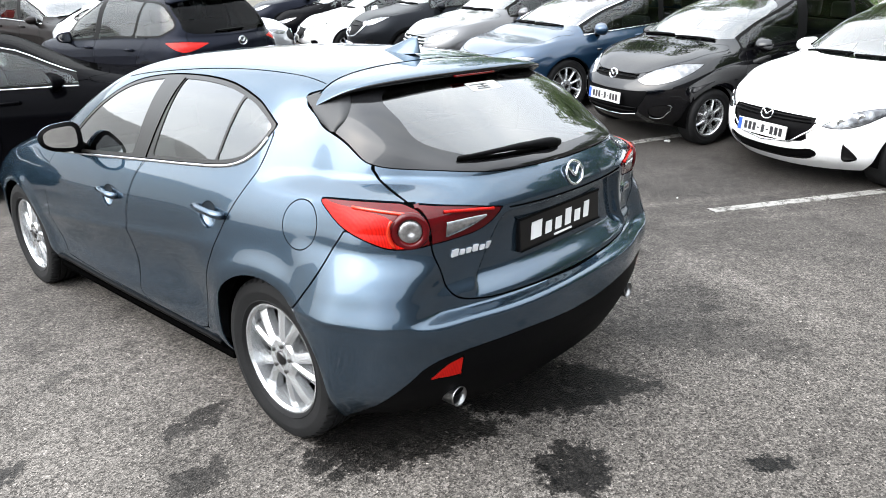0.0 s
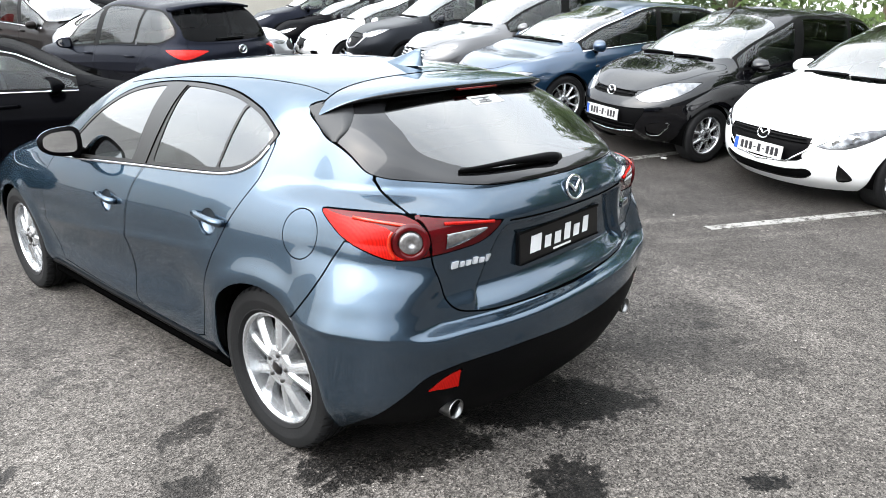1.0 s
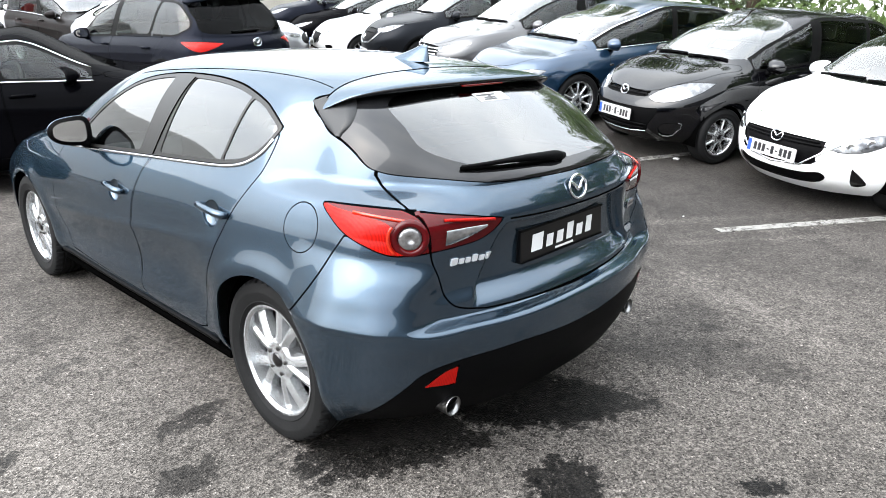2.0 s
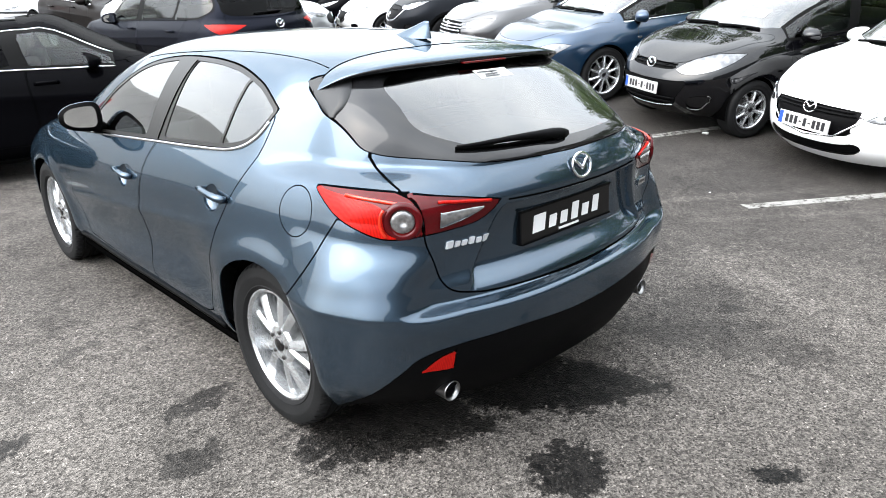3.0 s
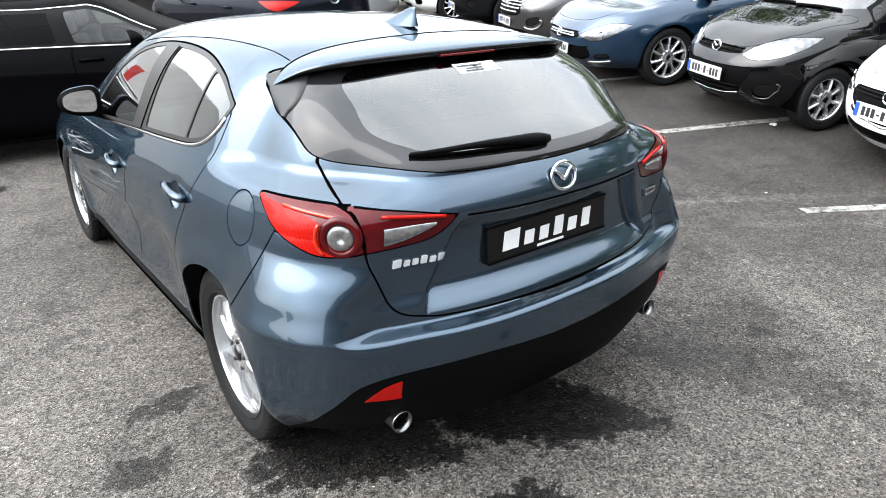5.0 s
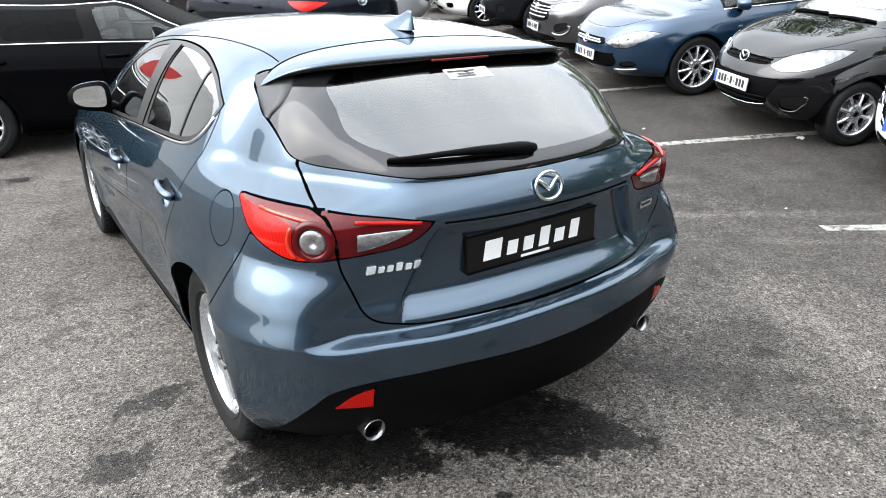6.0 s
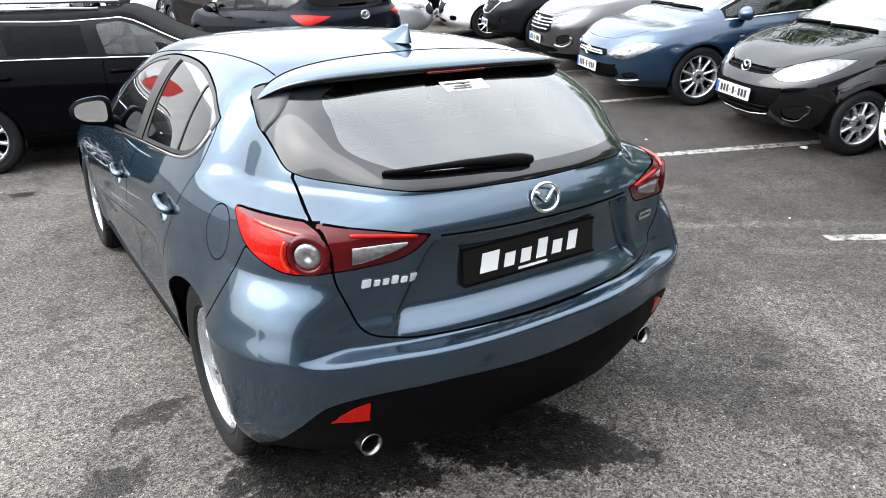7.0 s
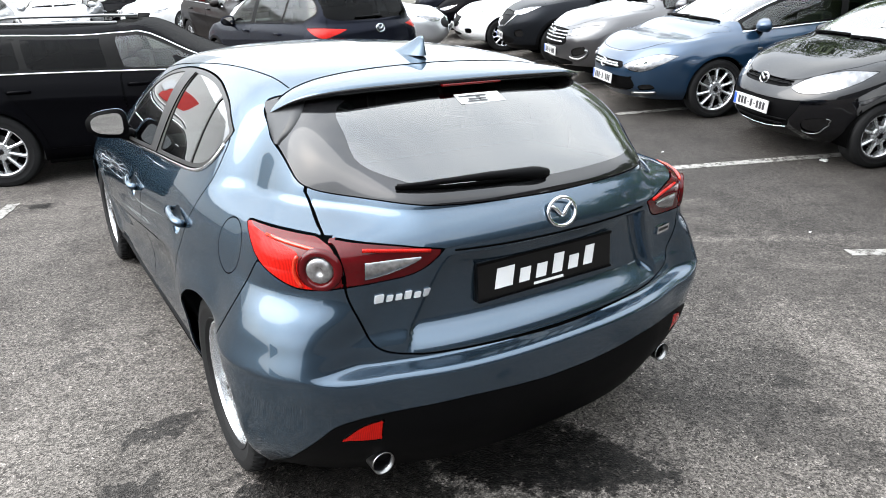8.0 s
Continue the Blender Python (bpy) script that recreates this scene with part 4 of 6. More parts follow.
            part("handle_seam", tube(bmesh.new(), [q + Vector((0, 0, 0.0155)), q + Vector((-s * -0.0155, 0, 0)), q + Vector((0, 0, -0.0155))], 0.0012, 6), NEAR_BLACK, d)
        mirror(root, s, (0.79, 2.59, 1.025), BLUE, 0.88, True)
    # lamp details
    for s, lamp in zip((-1, 1), lo):
        c0 = on(-0.720, 0.911, "y", 0.0)
        n = (on(-0.730, 0.911, "y") - on(-0.710, 0.911, "y")).cross(on(-0.720, 0.921, "y") - on(-0.720, 0.901, "y")).normalized()
        if n.y > 0:
            n = -n
        q = n.to_track_quat("X", "Z").to_matrix().to_4x4()
        for name, prof, mat in (("lamp_lens", [(0.0001, 0.000), (0.010, 0.002), (0.012, 0.005), (0.034, 0.005), (0.038, -0.003)], CLEAR_LENS), ("lamp_ring", [(0.038, -0.003), (0.042, 0.006), (0.052, 0.006), (0.060, 0.002), (0.062, -0.008)], DEEP_RED)):
            bm = lathe(bmesh.new(), prof, 32)
            for v in bm.verts:
                p = Matrix.Translation(c0) @ q @ v.co
                v.co = (p.x * -s, p.y, p.z)
            bmesh.ops.recalc_face_normals(bm, faces=bm.faces)
            part(name, bm, mat, lamp)
        bm = bmesh.new()
        strip = [on(x, z, "y", 0.002) for x, z in zip(np.linspace(-0.69, -0.79, 12), 0.955 + 0.022 * np.linspace(0, 1, 12) ** 0.8)]
        tube(bm, [(p.x * -s, p.y, p.z) for p in strip], 0.006, 6)
        part("light_strip", bm, AMBER, lamp)
        arc = [c0 + q @ Vector((0.004, 0.069 * math.cos(a), 0.069 * math.sin(a))) for a in np.linspace(math.pi * 0.80, math.pi * 1.24, 12)]
        near = [c0 + q @ Vector((0.004, -0.069 * math.cos(a), 0.069 * math.sin(a))) for a in np.linspace(math.pi * 0.80, math.pi * 1.24, 12)]
        arc = min(arc, near, key=lambda run: run[6].x)
        part("light_strip", tube(bmesh.new(), [(p.x * -s, p.y, p.z) for p in arc], 0.0055, 6), AMBER, lamp)
    for s, lamp in zip((-1, 1), li):
        bm = bmesh.new()
        rows = []
        for k in np.linspace(0, 1, 9):
            x = -0.614 + 0.148 * k
            low = 0.876 + 0.002 * k + 0.042 * k * k
            rows.append([on(x, z, "y", o) for z, o in ((low, 0.001), (low + 0.002, 0.004), (0.925 + 0.001 * k, 0.004), (0.927 + 0.001 * k, 0.001))])
        V = [[bm.verts.new((p.x * -s, p.y, p.z)) for p in r] for r in rows]
        for a, b in zip(V, V[1:]):
            for k in range(3):
                bm.faces.new((a[k], b[k], b[k + 1], a[k + 1]))
        bmesh.ops.recalc_face_normals(bm, faces=bm.faces)
        part("reversing_lamp", bm, CLEAR_LENS, lamp, "clear reversing lamp")
        bm = bmesh.new()
        tube(bm, [(p.x * -s, p.y, p.z) for p in (on(x, z, "y", 0.003) for x, z in zip(np.linspace(-0.615, -0.44, 8), np.linspace(0.959, 0.942, 8)))], 0.006, 6)
        part("light_strip", bm, RED_LENS, lamp)
    # black tube drawn for the shadow line under the tailgate fold
    bm = tube(bmesh.new(), [on(x, 0.933 - 0.008 * (1 - (x / 0.36) ** 2), "y", 0.001) for x in np.linspace(-0.37, 0.37, 41)], 0.003, 6)
    part("crease_shade_line", bm, NEAR_BLACK, gate_o)
    badge(gate_o, on(0, 0.982, "y", 0.006), 0.106, lean=-0.25)
    # dark dealer plate with pale block lettering drawn as bars
    M = Matrix.Translation((-0.005, 0.160, 0.80)) @ Matrix.Rotation(-0.06, 4, "X")

    def flat(name, lo_, hi_, mat, up, bevel=0.0, shear=0.0):
        b = box(bmesh.new(), lo_, hi_, bevel)
        for v in b.verts:
            v.co = M @ Vector((v.co.x + shear * v.co.z, v.co.y, v.co.z))
        return part(name, b, mat, up, smooth=False)
    pl = flat("dealer_plate", (-0.27, -0.012, -0.062), (0.27, 0.010, 0.062), PLATE_BLACK, gate_o, 0.004)
    tagged(pl, "black dealer plate with white block marks")
    for name, a, b in (("plate_rim", (-0.27, -0.016, 0.054), (0.27, -0.012, 0.061)), ("plate_rim", (-0.27, -0.016, -0.061), (0.27, -0.012, -0.054))):
        flat(name, a, b, PLASTIC, pl)
    x = -0.205
    for w, h in ((0.066, 0.062), (0.040, 0.044), (0.040, 0.044), (0.040, 0.062), (0.040, 0.044), (0.038, 0.062)):
        flat("plate_mark", (x, -0.0145, -0.03), (x + w, -0.0125, -0.03 + h), LETTER, pl, shear=0.18)
        x += w + 0.026
    flat("plate_mark", (-0.06, -0.0145, -0.05), (0.06, -0.0125, -0.042), LETTER, pl)
    # model badge, as bars
    x = -0.590
    plaque = part("model_badge", box(bmesh.new(), (-0.589, 0.225, 0.806), (-0.587, 0.23, 0.816)), CHROME_TEXT, gate_o, "chrome block badge", smooth=False)
    for w, h in ((0.024, 0.022), (0.015, 0.016), (0.015, 0.016), (0.015, 0.022), (0.015, 0.016), (0.015, 0.022)):
        q4 = [on(x, 0.803, "y", 0.004), on(x + w, 0.804, "y", 0.004), on(x + w + 0.004, 0.804 + h, "y", 0.004), on(x + 0.004, 0.803 + h, "y", 0.004)]
        bm = bmesh.new()
        near, far = [bm.verts.new(p + Vector((0, -0.003, 0))) for p in q4], [bm.verts.new(p + Vector((0, 0.006, 0))) for p in q4]
        bm.faces.new(near)
        for k in range(4):
            bm.faces.new((near[k], far[k], far[(k + 1) % 4], near[(k + 1) % 4]))
        bmesh.ops.recalc_face_normals(bm, faces=bm.faces)
        part("badge_mark", bm, CHROME_TEXT, plaque, smooth=False)
        x += w + 0.0105
    # small bright plaque on the other side
    q4 = [on(x, z, "y", 0.003) for x, z in ((0.525, 0.790), (0.602, 0.792), (0.604, 0.818), (0.527, 0.816))]
    bm = bmesh.new()
    near, far = [bm.verts.new(p + Vector((0, -0.004, 0))) for p in q4], [bm.verts.new(p + Vector((0, 0.006, 0))) for p in q4]
    bm.faces.new(near)
    for k in range(4):
        bm.faces.new((near[k], far[k], far[(k + 1) % 4], near[(k + 1) % 4]))
    bmesh.ops.recalc_face_normals(bm, faces=bm.faces)
    plaq = part("trim_badge", bm, CHROME, gate_o, "small chrome plaque with dark marks", smooth=False)
    bm = bmesh.new()
    bm.faces.new([bm.verts.new(on(x, z, "y", 0.003) + Vector((0, -0.0055, 0))) for x, z in ((0.533, 0.799), (0.594, 0.8), (0.594, 0.810), (0.533, 0.809))])
    bmesh.ops.recalc_face_normals(bm, faces=bm.faces)
    part("badge_mark", bm, INK, plaq, smooth=False)
    # rear wiper
    bm = bmesh.new()
    xs = np.linspace(0.0, -0.465, 16)
    arm = [on(x, 1.079 + 0.012 * k + 0.006 * math.sin(3.1 * k), "y", 0.013 + 0.004 * math.sin(3.1 * k)) for x, k in zip(xs, np.linspace(0, 1, 16))]
    tube(bm, arm, [0.013, 0.019, 0.020, 0.018, 0.016, 0.014, 0.013, 0.012, 0.011, 0.010, 0.009, 0.0085, 0.008, 0.007, 0.006, 0.005], 10)
    wip = part("rear_wiper", bm, PLASTIC, gate_o)
    bm = bmesh.new()
    tube(bm, [on(x, 1.074 + 0.015 * k, "y", 0.009) for x, k in zip(np.linspace(-0.01, -0.47, 16), np.linspace(0, 1, 16))], 0.0065, 6)
    part("wiper_blade", bm, NEAR_BLACK, wip)
    # exhausts
    for s in (-1, 1):
        bm = lathe(bmesh.new(), [(0.033, 0.14), (0.035, 0.0), (0.036, -0.006), (0.033, -0.006), (0.030, 0.02), (0.029, 0.14)], 36)
        for v in bm.verts:
            v.co = Matrix.Translation((s * 0.602, 0.168, 0.306)) @ Matrix.Rotation(math.pi / 2, 4, "Z") @ v.co
        bmesh.ops.recalc_face_normals(bm, faces=bm.faces)
        tip = part("exhaust_tip", bm, STEEL, root, "polished steel exhaust tip")
        # black disc painted as the unlit inside of the pipe
        bm = lathe(bmesh.new(), [(0.0001, 0.05), (0.030, 0.05)], 24)
        for v in bm.verts:
            v.co = Matrix.Translation((s * 0.602, 0.168, 0.306)) @ Matrix.Rotation(math.pi / 2, 4, "Z") @ v.co
        part("pipe_shade_disc", bm, NEAR_BLACK, tip)
    # sticker inside the rear window
    bm = bmesh.new()
    vs = [bm.verts.new(on(x, z, "y", 0.0012)) for x, z in ((-0.085, 1.263), (0.095, 1.263), (0.095, 1.289), (-0.085, 1.289))]
    bm.faces.new(vs)
    st = part("window_sticker", bm, CREAM, gate_o, "white paper sticker with small marks", smooth=False)
    for x0, x1, z0 in ((-0.075, 0.035, 1.280), (-0.045, 0.025, 1.2725), (-0.055, 0.025, 1.2665)):
        bm = bmesh.new()
        bm.faces.new([bm.verts.new(on(x, z, "y", 0.0024)) for x, z in ((x0, z0), (x1, z0), (x1, z0 + 0.0035), (x0, z0 + 0.0035))])
        part("sticker_mark", bm, INK, st, smooth=False)
    # running gear
    finish(root, c, 0.325, 0.215, (5, 0.12, 0.044, 0.0), True)
    cabin(root, c)
    bm = box(bmesh.new(), (-0.62, 0.42, 0.98), (0.62, 1.0, 1.0), 0.008)
    part("parcel_shelf", bm, TRIM, root)
    # the body ahead of the rear axle is a little shorter than its drawing
    for ob in root.children_recursive:
        if ob.type == "MESH" and "wheel" not in (ob.parent.name.split(".")[0], ob.parent.parent.name.split(".")[0] if ob.parent.parent else ""):
            for v in ob.data.vertices:
                if v.co.y > 1.2:
                    v.co.y = 1.2 + (v.co.y - 1.2) * 0.972
        elif ob.name.split(".")[0] == "wheel" and ob.matrix_basis.translation.y > 2:
            ob.matrix_basis = Matrix.Translation((0, 1.2 + (c["yb"] - 1.2) * 0.972 - c["yb"], 0)) @ ob.matrix_basis
    return root


def finish(root, c, R, rim, style, full=False):
    """Wheels, arch liners and floor under a body."""
    for s in (-1, 1):
        for y in (c["ya"], c["yb"]):
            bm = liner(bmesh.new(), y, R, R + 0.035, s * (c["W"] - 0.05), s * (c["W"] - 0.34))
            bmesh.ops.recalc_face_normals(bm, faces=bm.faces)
            part("arch_liner", bm, NEAR_BLACK, root)
    x = c["W"] - 0.125
    for s, y in ((-1, c["ya"]), (-1, c["yb"]), (1, c["ya"]), (1, c["yb"])):
        w = wheel(root, R, rim, 0.1025, style, full) if (s, y) == (-1, c["ya"]) else None
        if w:
            first = w
        else:
            w = copy_thing(first, Matrix.Identity(4))
        w.matrix_basis = Matrix.Translation((s * x, y, R)) @ (Matrix.Rotation(0.35 * y, 4, "X") if s < 0 else Matrix.Rotation(math.pi, 4, "Z"))
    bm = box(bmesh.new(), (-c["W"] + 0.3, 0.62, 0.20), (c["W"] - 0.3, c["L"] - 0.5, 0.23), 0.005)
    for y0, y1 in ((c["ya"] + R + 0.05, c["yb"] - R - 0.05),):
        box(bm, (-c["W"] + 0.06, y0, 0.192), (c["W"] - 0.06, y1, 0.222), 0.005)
    part("underbody", bm, NEAR_BLACK, root)


FRIT_NO, FLAP_GAP, BOWL = 40, 41, 42
HANDLES = ((2.12, 0.80), (1.17, 0.86))
TAIL_GLASS = glass("rear_window_glass", (0.8, 0.88, 0.86), 0.3, shine=1.9)


def layout(L, W, H, ya, yb, R, belt, hood, cowl, roof_f, roof_r, tail=0.12, z0=0.22, drop=0.08, nose=0.0, glass_end=0.5, wag=0.0):
    """The curves of a parked car from its main sizes. hood: height of the bonnet at the cowl; wag: how upright the tail is."""
    m = (ya + yb) / 2
    c = dict(L=L, W=W, H=H, ya=ya, yb=yb, R=R, z0=z0, D=0.62, F=0.72, nr=2.5, nf=2.25, seat=m - 0.1, seat_z=z0 + 0.16 + (H - 1.45) * 0.6, cowl=cowl, roof_r=roof_r, roof_f=roof_f, belt=belt, hood=hood)
    k = W / 0.8975
    c["w"] = spline((0, 0.80 * k), (0.1, 0.852 * k), (0.28, 0.878 * k), (0.48, 0.890 * k), (0.66, 0.894 * k), (0.8, 0.882 * k), (0.91, 0.852 * k), (1, 0.812 * k))
    c["plan"] = spline((-0.1, 0.97), (0.5, 0.98), (ya, 0.995), (m, 1.0), (yb, 0.985), (L, 0.93))
    c["zs"] = spline((0, belt + 0.06), (ya, belt + 0.045), (m, belt), (yb - 0.45, belt - 0.045), (yb + 0.1, hood - 0.09), (L - 0.3, hood - 0.2), (L, hood - 0.30))
    c["yr"] = steps((0, 0.16), (0.12, 0.06), (0.3, 0.02), (0.42, 0.0), (0.5, 0.03), (0.7, 0.045), (0.85, 0.05), (1, tail))
    c["yf"] = spline((0, L - 0.16), (0.15, L - 0.07), (0.4, L - 0.01), (0.65, L), (0.85, L - 0.03), (1, L - 0.11 + nose))
    t0 = belt + 0.062
    c["zc"] = spline((tail, t0), (tail + 0.45 * (roof_r - tail), t0 + (0.5 + wag) * (H - drop - t0)), (roof_r, H - drop), (roof_r + 0.5, H - 0.02), (m, H), (roof_f, H - 0.06), (cowl - 0.45 * (cowl - roof_f), hood + 0.52 * (H - hood) + 0.02), (cowl - 0.05, hood + 0.06), (cowl + 0.15, hood + 0.01), (yb + 0.15, hood - 0.035), (L - 0.35, hood - 0.115), (L - 0.11 + nose, hood - 0.27))
    c["r"] = spline((0.1, 0.97), (roof_r, 0.84), (m, 0.80), (roof_f, 0.81), (cowl, 0.86), (L, 0.82))
    c["e"] = spline((0.1, 0.6), (roof_r, 0.8), (m, 0.85), (roof_f, 0.82), (cowl, 0.62), (L, 0.55))

    def form(x, y, z, q):
        for ax in (ya, yb):
            d = np.hypot(y - ax, z - R)
            x = x + 0.014 * np.exp(-((d - R - 0.05) / 0.06) ** 2) * (x > 0.55)
        line = belt - 0.22 - 0.05 * (y - m)
        x = x - 0.012 * np.exp(-((z - line + 0.14) / 0.10) ** 2) * ease(ya + 0.2, ya + 0.7, y) * (1 - ease(yb - 0.7, yb - 0.3, y))
        x = x + 0.008 * np.exp(-((z - line) / 0.025) ** 2) * ease(ya - 0.2, ya + 0.6, y) * (1 - ease(yb - 0.5, yb, y))
        return x, y, z
    c["form"] = form
    return c


def parked_car(name, label, c, mat, at, heading, style, front, rear=None, rear_doors=True, clad=0.0, chrome=False, privacy=False, rails=False, detail=1.0, group="parked cars", plate_z=0.5, badge_z=0.66, rim=0.2, fine=False):
    """A parked car from its layout, with nose or tail details in wrapped outlines."""
    L, W, ya, yb, R, m = c["L"], c["W"], c["ya"], c["yb"], c["R"], (c["ya"] + c["yb"]) / 2
    k = detail
    bm, lay = shell(c, int(22 * k), int(52 * k), int(26 * k), int(28 * k), int(20 * k))
    rear_half, front_half = (lambda P: P[:, 1] - ya), (lambda P: m + 0.6 - P[:, 1])
    wf = wrap_front(L)
    for y in (ya, yb):
        region(bm, lay, circle(y, R, R + 0.035), HOLE)
    # side glass follows shoulder and roof
    y0, y1 = c["roof_r"] - 0.15, c["cowl"] - 0.22
    yy = np.linspace(y0, y1, 24)
    low = c["zs"](yy) + 0.018
    high = c["zs"](yy) + np.maximum((c["zc"](yy) - c["zs"](yy)) * c["e"](yy) * 0.96, 0.03)
    low = low + 0.10 * np.exp(-((yy - y0) / 0.14) ** 2)
    high = np.maximum(high - 0.05 * np.exp(-((yy - y0) / 0.12) ** 2), low + 0.004)
    dlo = np.concatenate([np.stack([yy, low], 1), np.stack([yy, high], 1)[::-1]])
    pane = inside(dlo, SIDE)
    region(bm, lay, pane, TRIMB, 0.0)
    yB = c.get("yB", m - 0.02)
    cuts = ((yB + 0.07, y1 + 0.2, GLASS_F), (ya + 0.42, yB - 0.07, GLASS_R), (y0 - 0.2, ya + 0.36, GLASS_Q)) if rear_doors else ((yB - 0.15, y1 + 0.2, GLASS_F), (y0 - 0.2, yB - 0.24, GLASS_R))
    for a, b, number in cuts:
        region(bm, lay, lambda P: np.maximum(pane(P) + 0.024, np.maximum(a - P[:, 1] - 0.25 * (P[:, 2] - c["belt"]) , P[:, 1] + 0.25 * (P[:, 2] - c["belt"]) - b)), number, over=(TRIMB,))
    ts, H, belt, hood, cowl, rf, rr = 0.5, c["H"], c["belt"], c["hood"], c["cowl"], c["roof_f"], c["roof_r"]
    sw = W * (0.80 if rails else 1.0)
    screen = outline([(0.2, cowl + 0.03), (0, cowl + 0.03), (-0.45 * sw, cowl - 0.02), (-0.80 * sw, cowl - 0.26), (-0.77 * sw, cowl - 0.5), (-0.68 * sw, rf + 0.12), (-0.64 * sw, rf), (-0.3, rf - 0.05), (0, rf - 0.06), (0.2, rf - 0.06)], 4, (0, 9))
    region(bm, lay, inside(screen, TOP, lambda P: hood - 0.02 - P[:, 2]), SCREEN, 0.0)
    tz = belt + 0.062
    tail = outline([(0.3, tz + 0.02), (0, tz + 0.02), (-0.55 * W, tz + 0.035), (-0.72 * W, tz + 0.08), (-0.72 * W, tz + 0.18), (-0.66 * W, H - 0.14), (-0.3, H - 0.11), (0, H - 0.10), (0.3, H - 0.11)], 4, (0, 8))
    region(bm, lay, inside(tail, REAR, lambda P: P[:, 1] - rr - 0.1), GLASS_B)
    if rear:
        region(bm, lay, inside(outline(rear["lamp"], 4, rear.get("sharp", ())), wrap_rear, rear_half), LAMP_O, 0.002)
        gate = outline([(0.3, tz + 0.1), (-0.70 * W, tz + 0.1), (-0.74 * W, tz - 0.05), (-0.73 * W, rear["gate"] + 0.06), (-0.66 * W, rear["gate"]), (0.3, rear["gate"])], 4, (0, 1, 5))
        region(bm, lay, inside(gate, REAR, lambda P: P[:, 1] - 0.6), HATCH, 0.003)
    if front.get("head"):
        region(bm, lay, inside(outline(front["head"], 5, front.get("head_sharp", (0,))), wf, front_half), HEAD, 0.002)
    for key, number in (("grille", GRILLE), ("intake", INTAKE), ("fog", FOG)):
        if front.get(key):
            region(bm, lay, inside(outline(front[key], 4, front.get(key + "_sharp", ())), wf, front_half), number, 0.002)
    bon = outline([(0.3, L - 0.13), (-0.35 * W, L - 0.16), (-0.68 * W, L - 0.42), (-0.80 * W, yb + 0.1), (-0.83 * W, cowl - 0.1), (-0.5 * W, cowl + 0.06), (0.3, cowl + 0.09)], 4, (0, 6))
    region(bm, lay, inside(bon, TOP, lambda P: hood - 0.30 - P[:, 2]), HOOD, 0.0025)
    yd0, yd1 = yB, yb - R - 0.1
    fd = outline([(yd0 + 0.02, belt + 0.02), (yd0 + 0.05, c["z0"] + 0.12), (yd1 - 0.05, c["z0"] + 0.13), (yd1, 0.6), (yd1 - 0.05, belt - 0.05), (yd1 - 0.12, belt + 0.03)], 3, (0, 1, 2, 5))
    region(bm, lay, inside(fd, SIDE), DOOR_F, 0.0025)
    if rear_doors:
        rd = outline([(ya + 0.08, belt + 0.05), (ya + R + 0.02, 0.62), (ya + R + 0.10, c["z0"] + 0.12), (yd0 + 0.04, c["z0"] + 0.12), (yd0 + 0.01, belt + 0.02)], 3, (0, 2, 3, 4))
        region(bm, lay, inside(rd, SIDE), DOOR_R, 0.0025)
    if clad:
        for y in (ya, yb):
            g = circle(y, R, R + 0.035 + clad)
            region(bm, lay, g, CLAD, over=(BODY, DOOR_R, DOOR_F))
        region(bm, lay, lambda P: P[:, 2] - c["z0"] - 0.09 - 0.0 * P[:, 0], CLAD, over=(BODY, DOOR_R, DOOR_F, HATCH))

    root = tagged(new(name), label, "car", group)
    part("body", piece(bm, lay, (BODY,), 0), mat, root)
    part("panel_seams", piece(bm, lay, (GAP,), 0, sink=0.003), NEAR_BLACK, root)
    fdo = sides(root, bm, lay, DOOR_F, "front_door", mat)
    rdo = sides(root, bm, lay, DOOR_R, "rear_door", mat) if rear_doors else []
    sides(root, bm, lay, TRIMB, "window_frame", PILLAR)
    sides(root, bm, lay, GLASS_F, "front_window", SIDE_GLASS)
    sides(root, bm, lay, GLASS_R, "rear_window", PRIVACY if privacy else SIDE_GLASS)
    if rear_doors:
        sides(root, bm, lay, GLASS_Q, "quarter_window", PRIVACY if privacy else SIDE_GLASS)
    both(root, bm, lay, SCREEN, "windscreen", PRIVACY if rails else CLEAR)
    both(root, bm, lay, GLASS_B, "rear_windscreen", PRIVACY)
    bon_o = both(root, bm, lay, HOOD, "bonnet", mat)
    if rear:
        sides(root, bm, lay, LAMP_O, "tail_lamp", RED_LENS, "red tail lamp")
        both(root, bm, lay, HATCH, "tailgate", mat)
    if clad:
        both(root, bm, lay, CLAD, "wheel_arch_cladding", PLASTIC, "matt black plastic cladding")
    heads = sides(root, bm, lay, HEAD, "headlamp", PALE_LAMP if front.get("pale") else HEADLAMP, "clear headlamp") if front.get("head") else []
    if front.get("grille"):
        gr = both(root, bm, lay, GRILLE, "grille", PLASTIC, sink=0.012)
    if front.get("intake"):
        both(root, bm, lay, INTAKE, "lower_intake", PLASTIC, sink=0.012)
    if front.get("fog"):
        sides(root, bm, lay, FOG, "fog_lamp_pod", GLOSS_BLACK, sink=0.01)
    tree = BVHTree.FromBMesh(bm)
    bm.free()

    def nose(x, z, out=0.0):
        hit = tree.ray_cast(Vector((-abs(x), L + 2, z)), Vector((0, -1, 0)))
        p = hit[0] + hit[1] * out if hit[0] else Vector((-abs(x), L, z))
        return Vector((p.x if x <= 0 else -p.x, p.y, p.z))

    def nose_wrapped(u, z, out=0.0):
        """The point of the nose at a wrapped distance from the middle."""
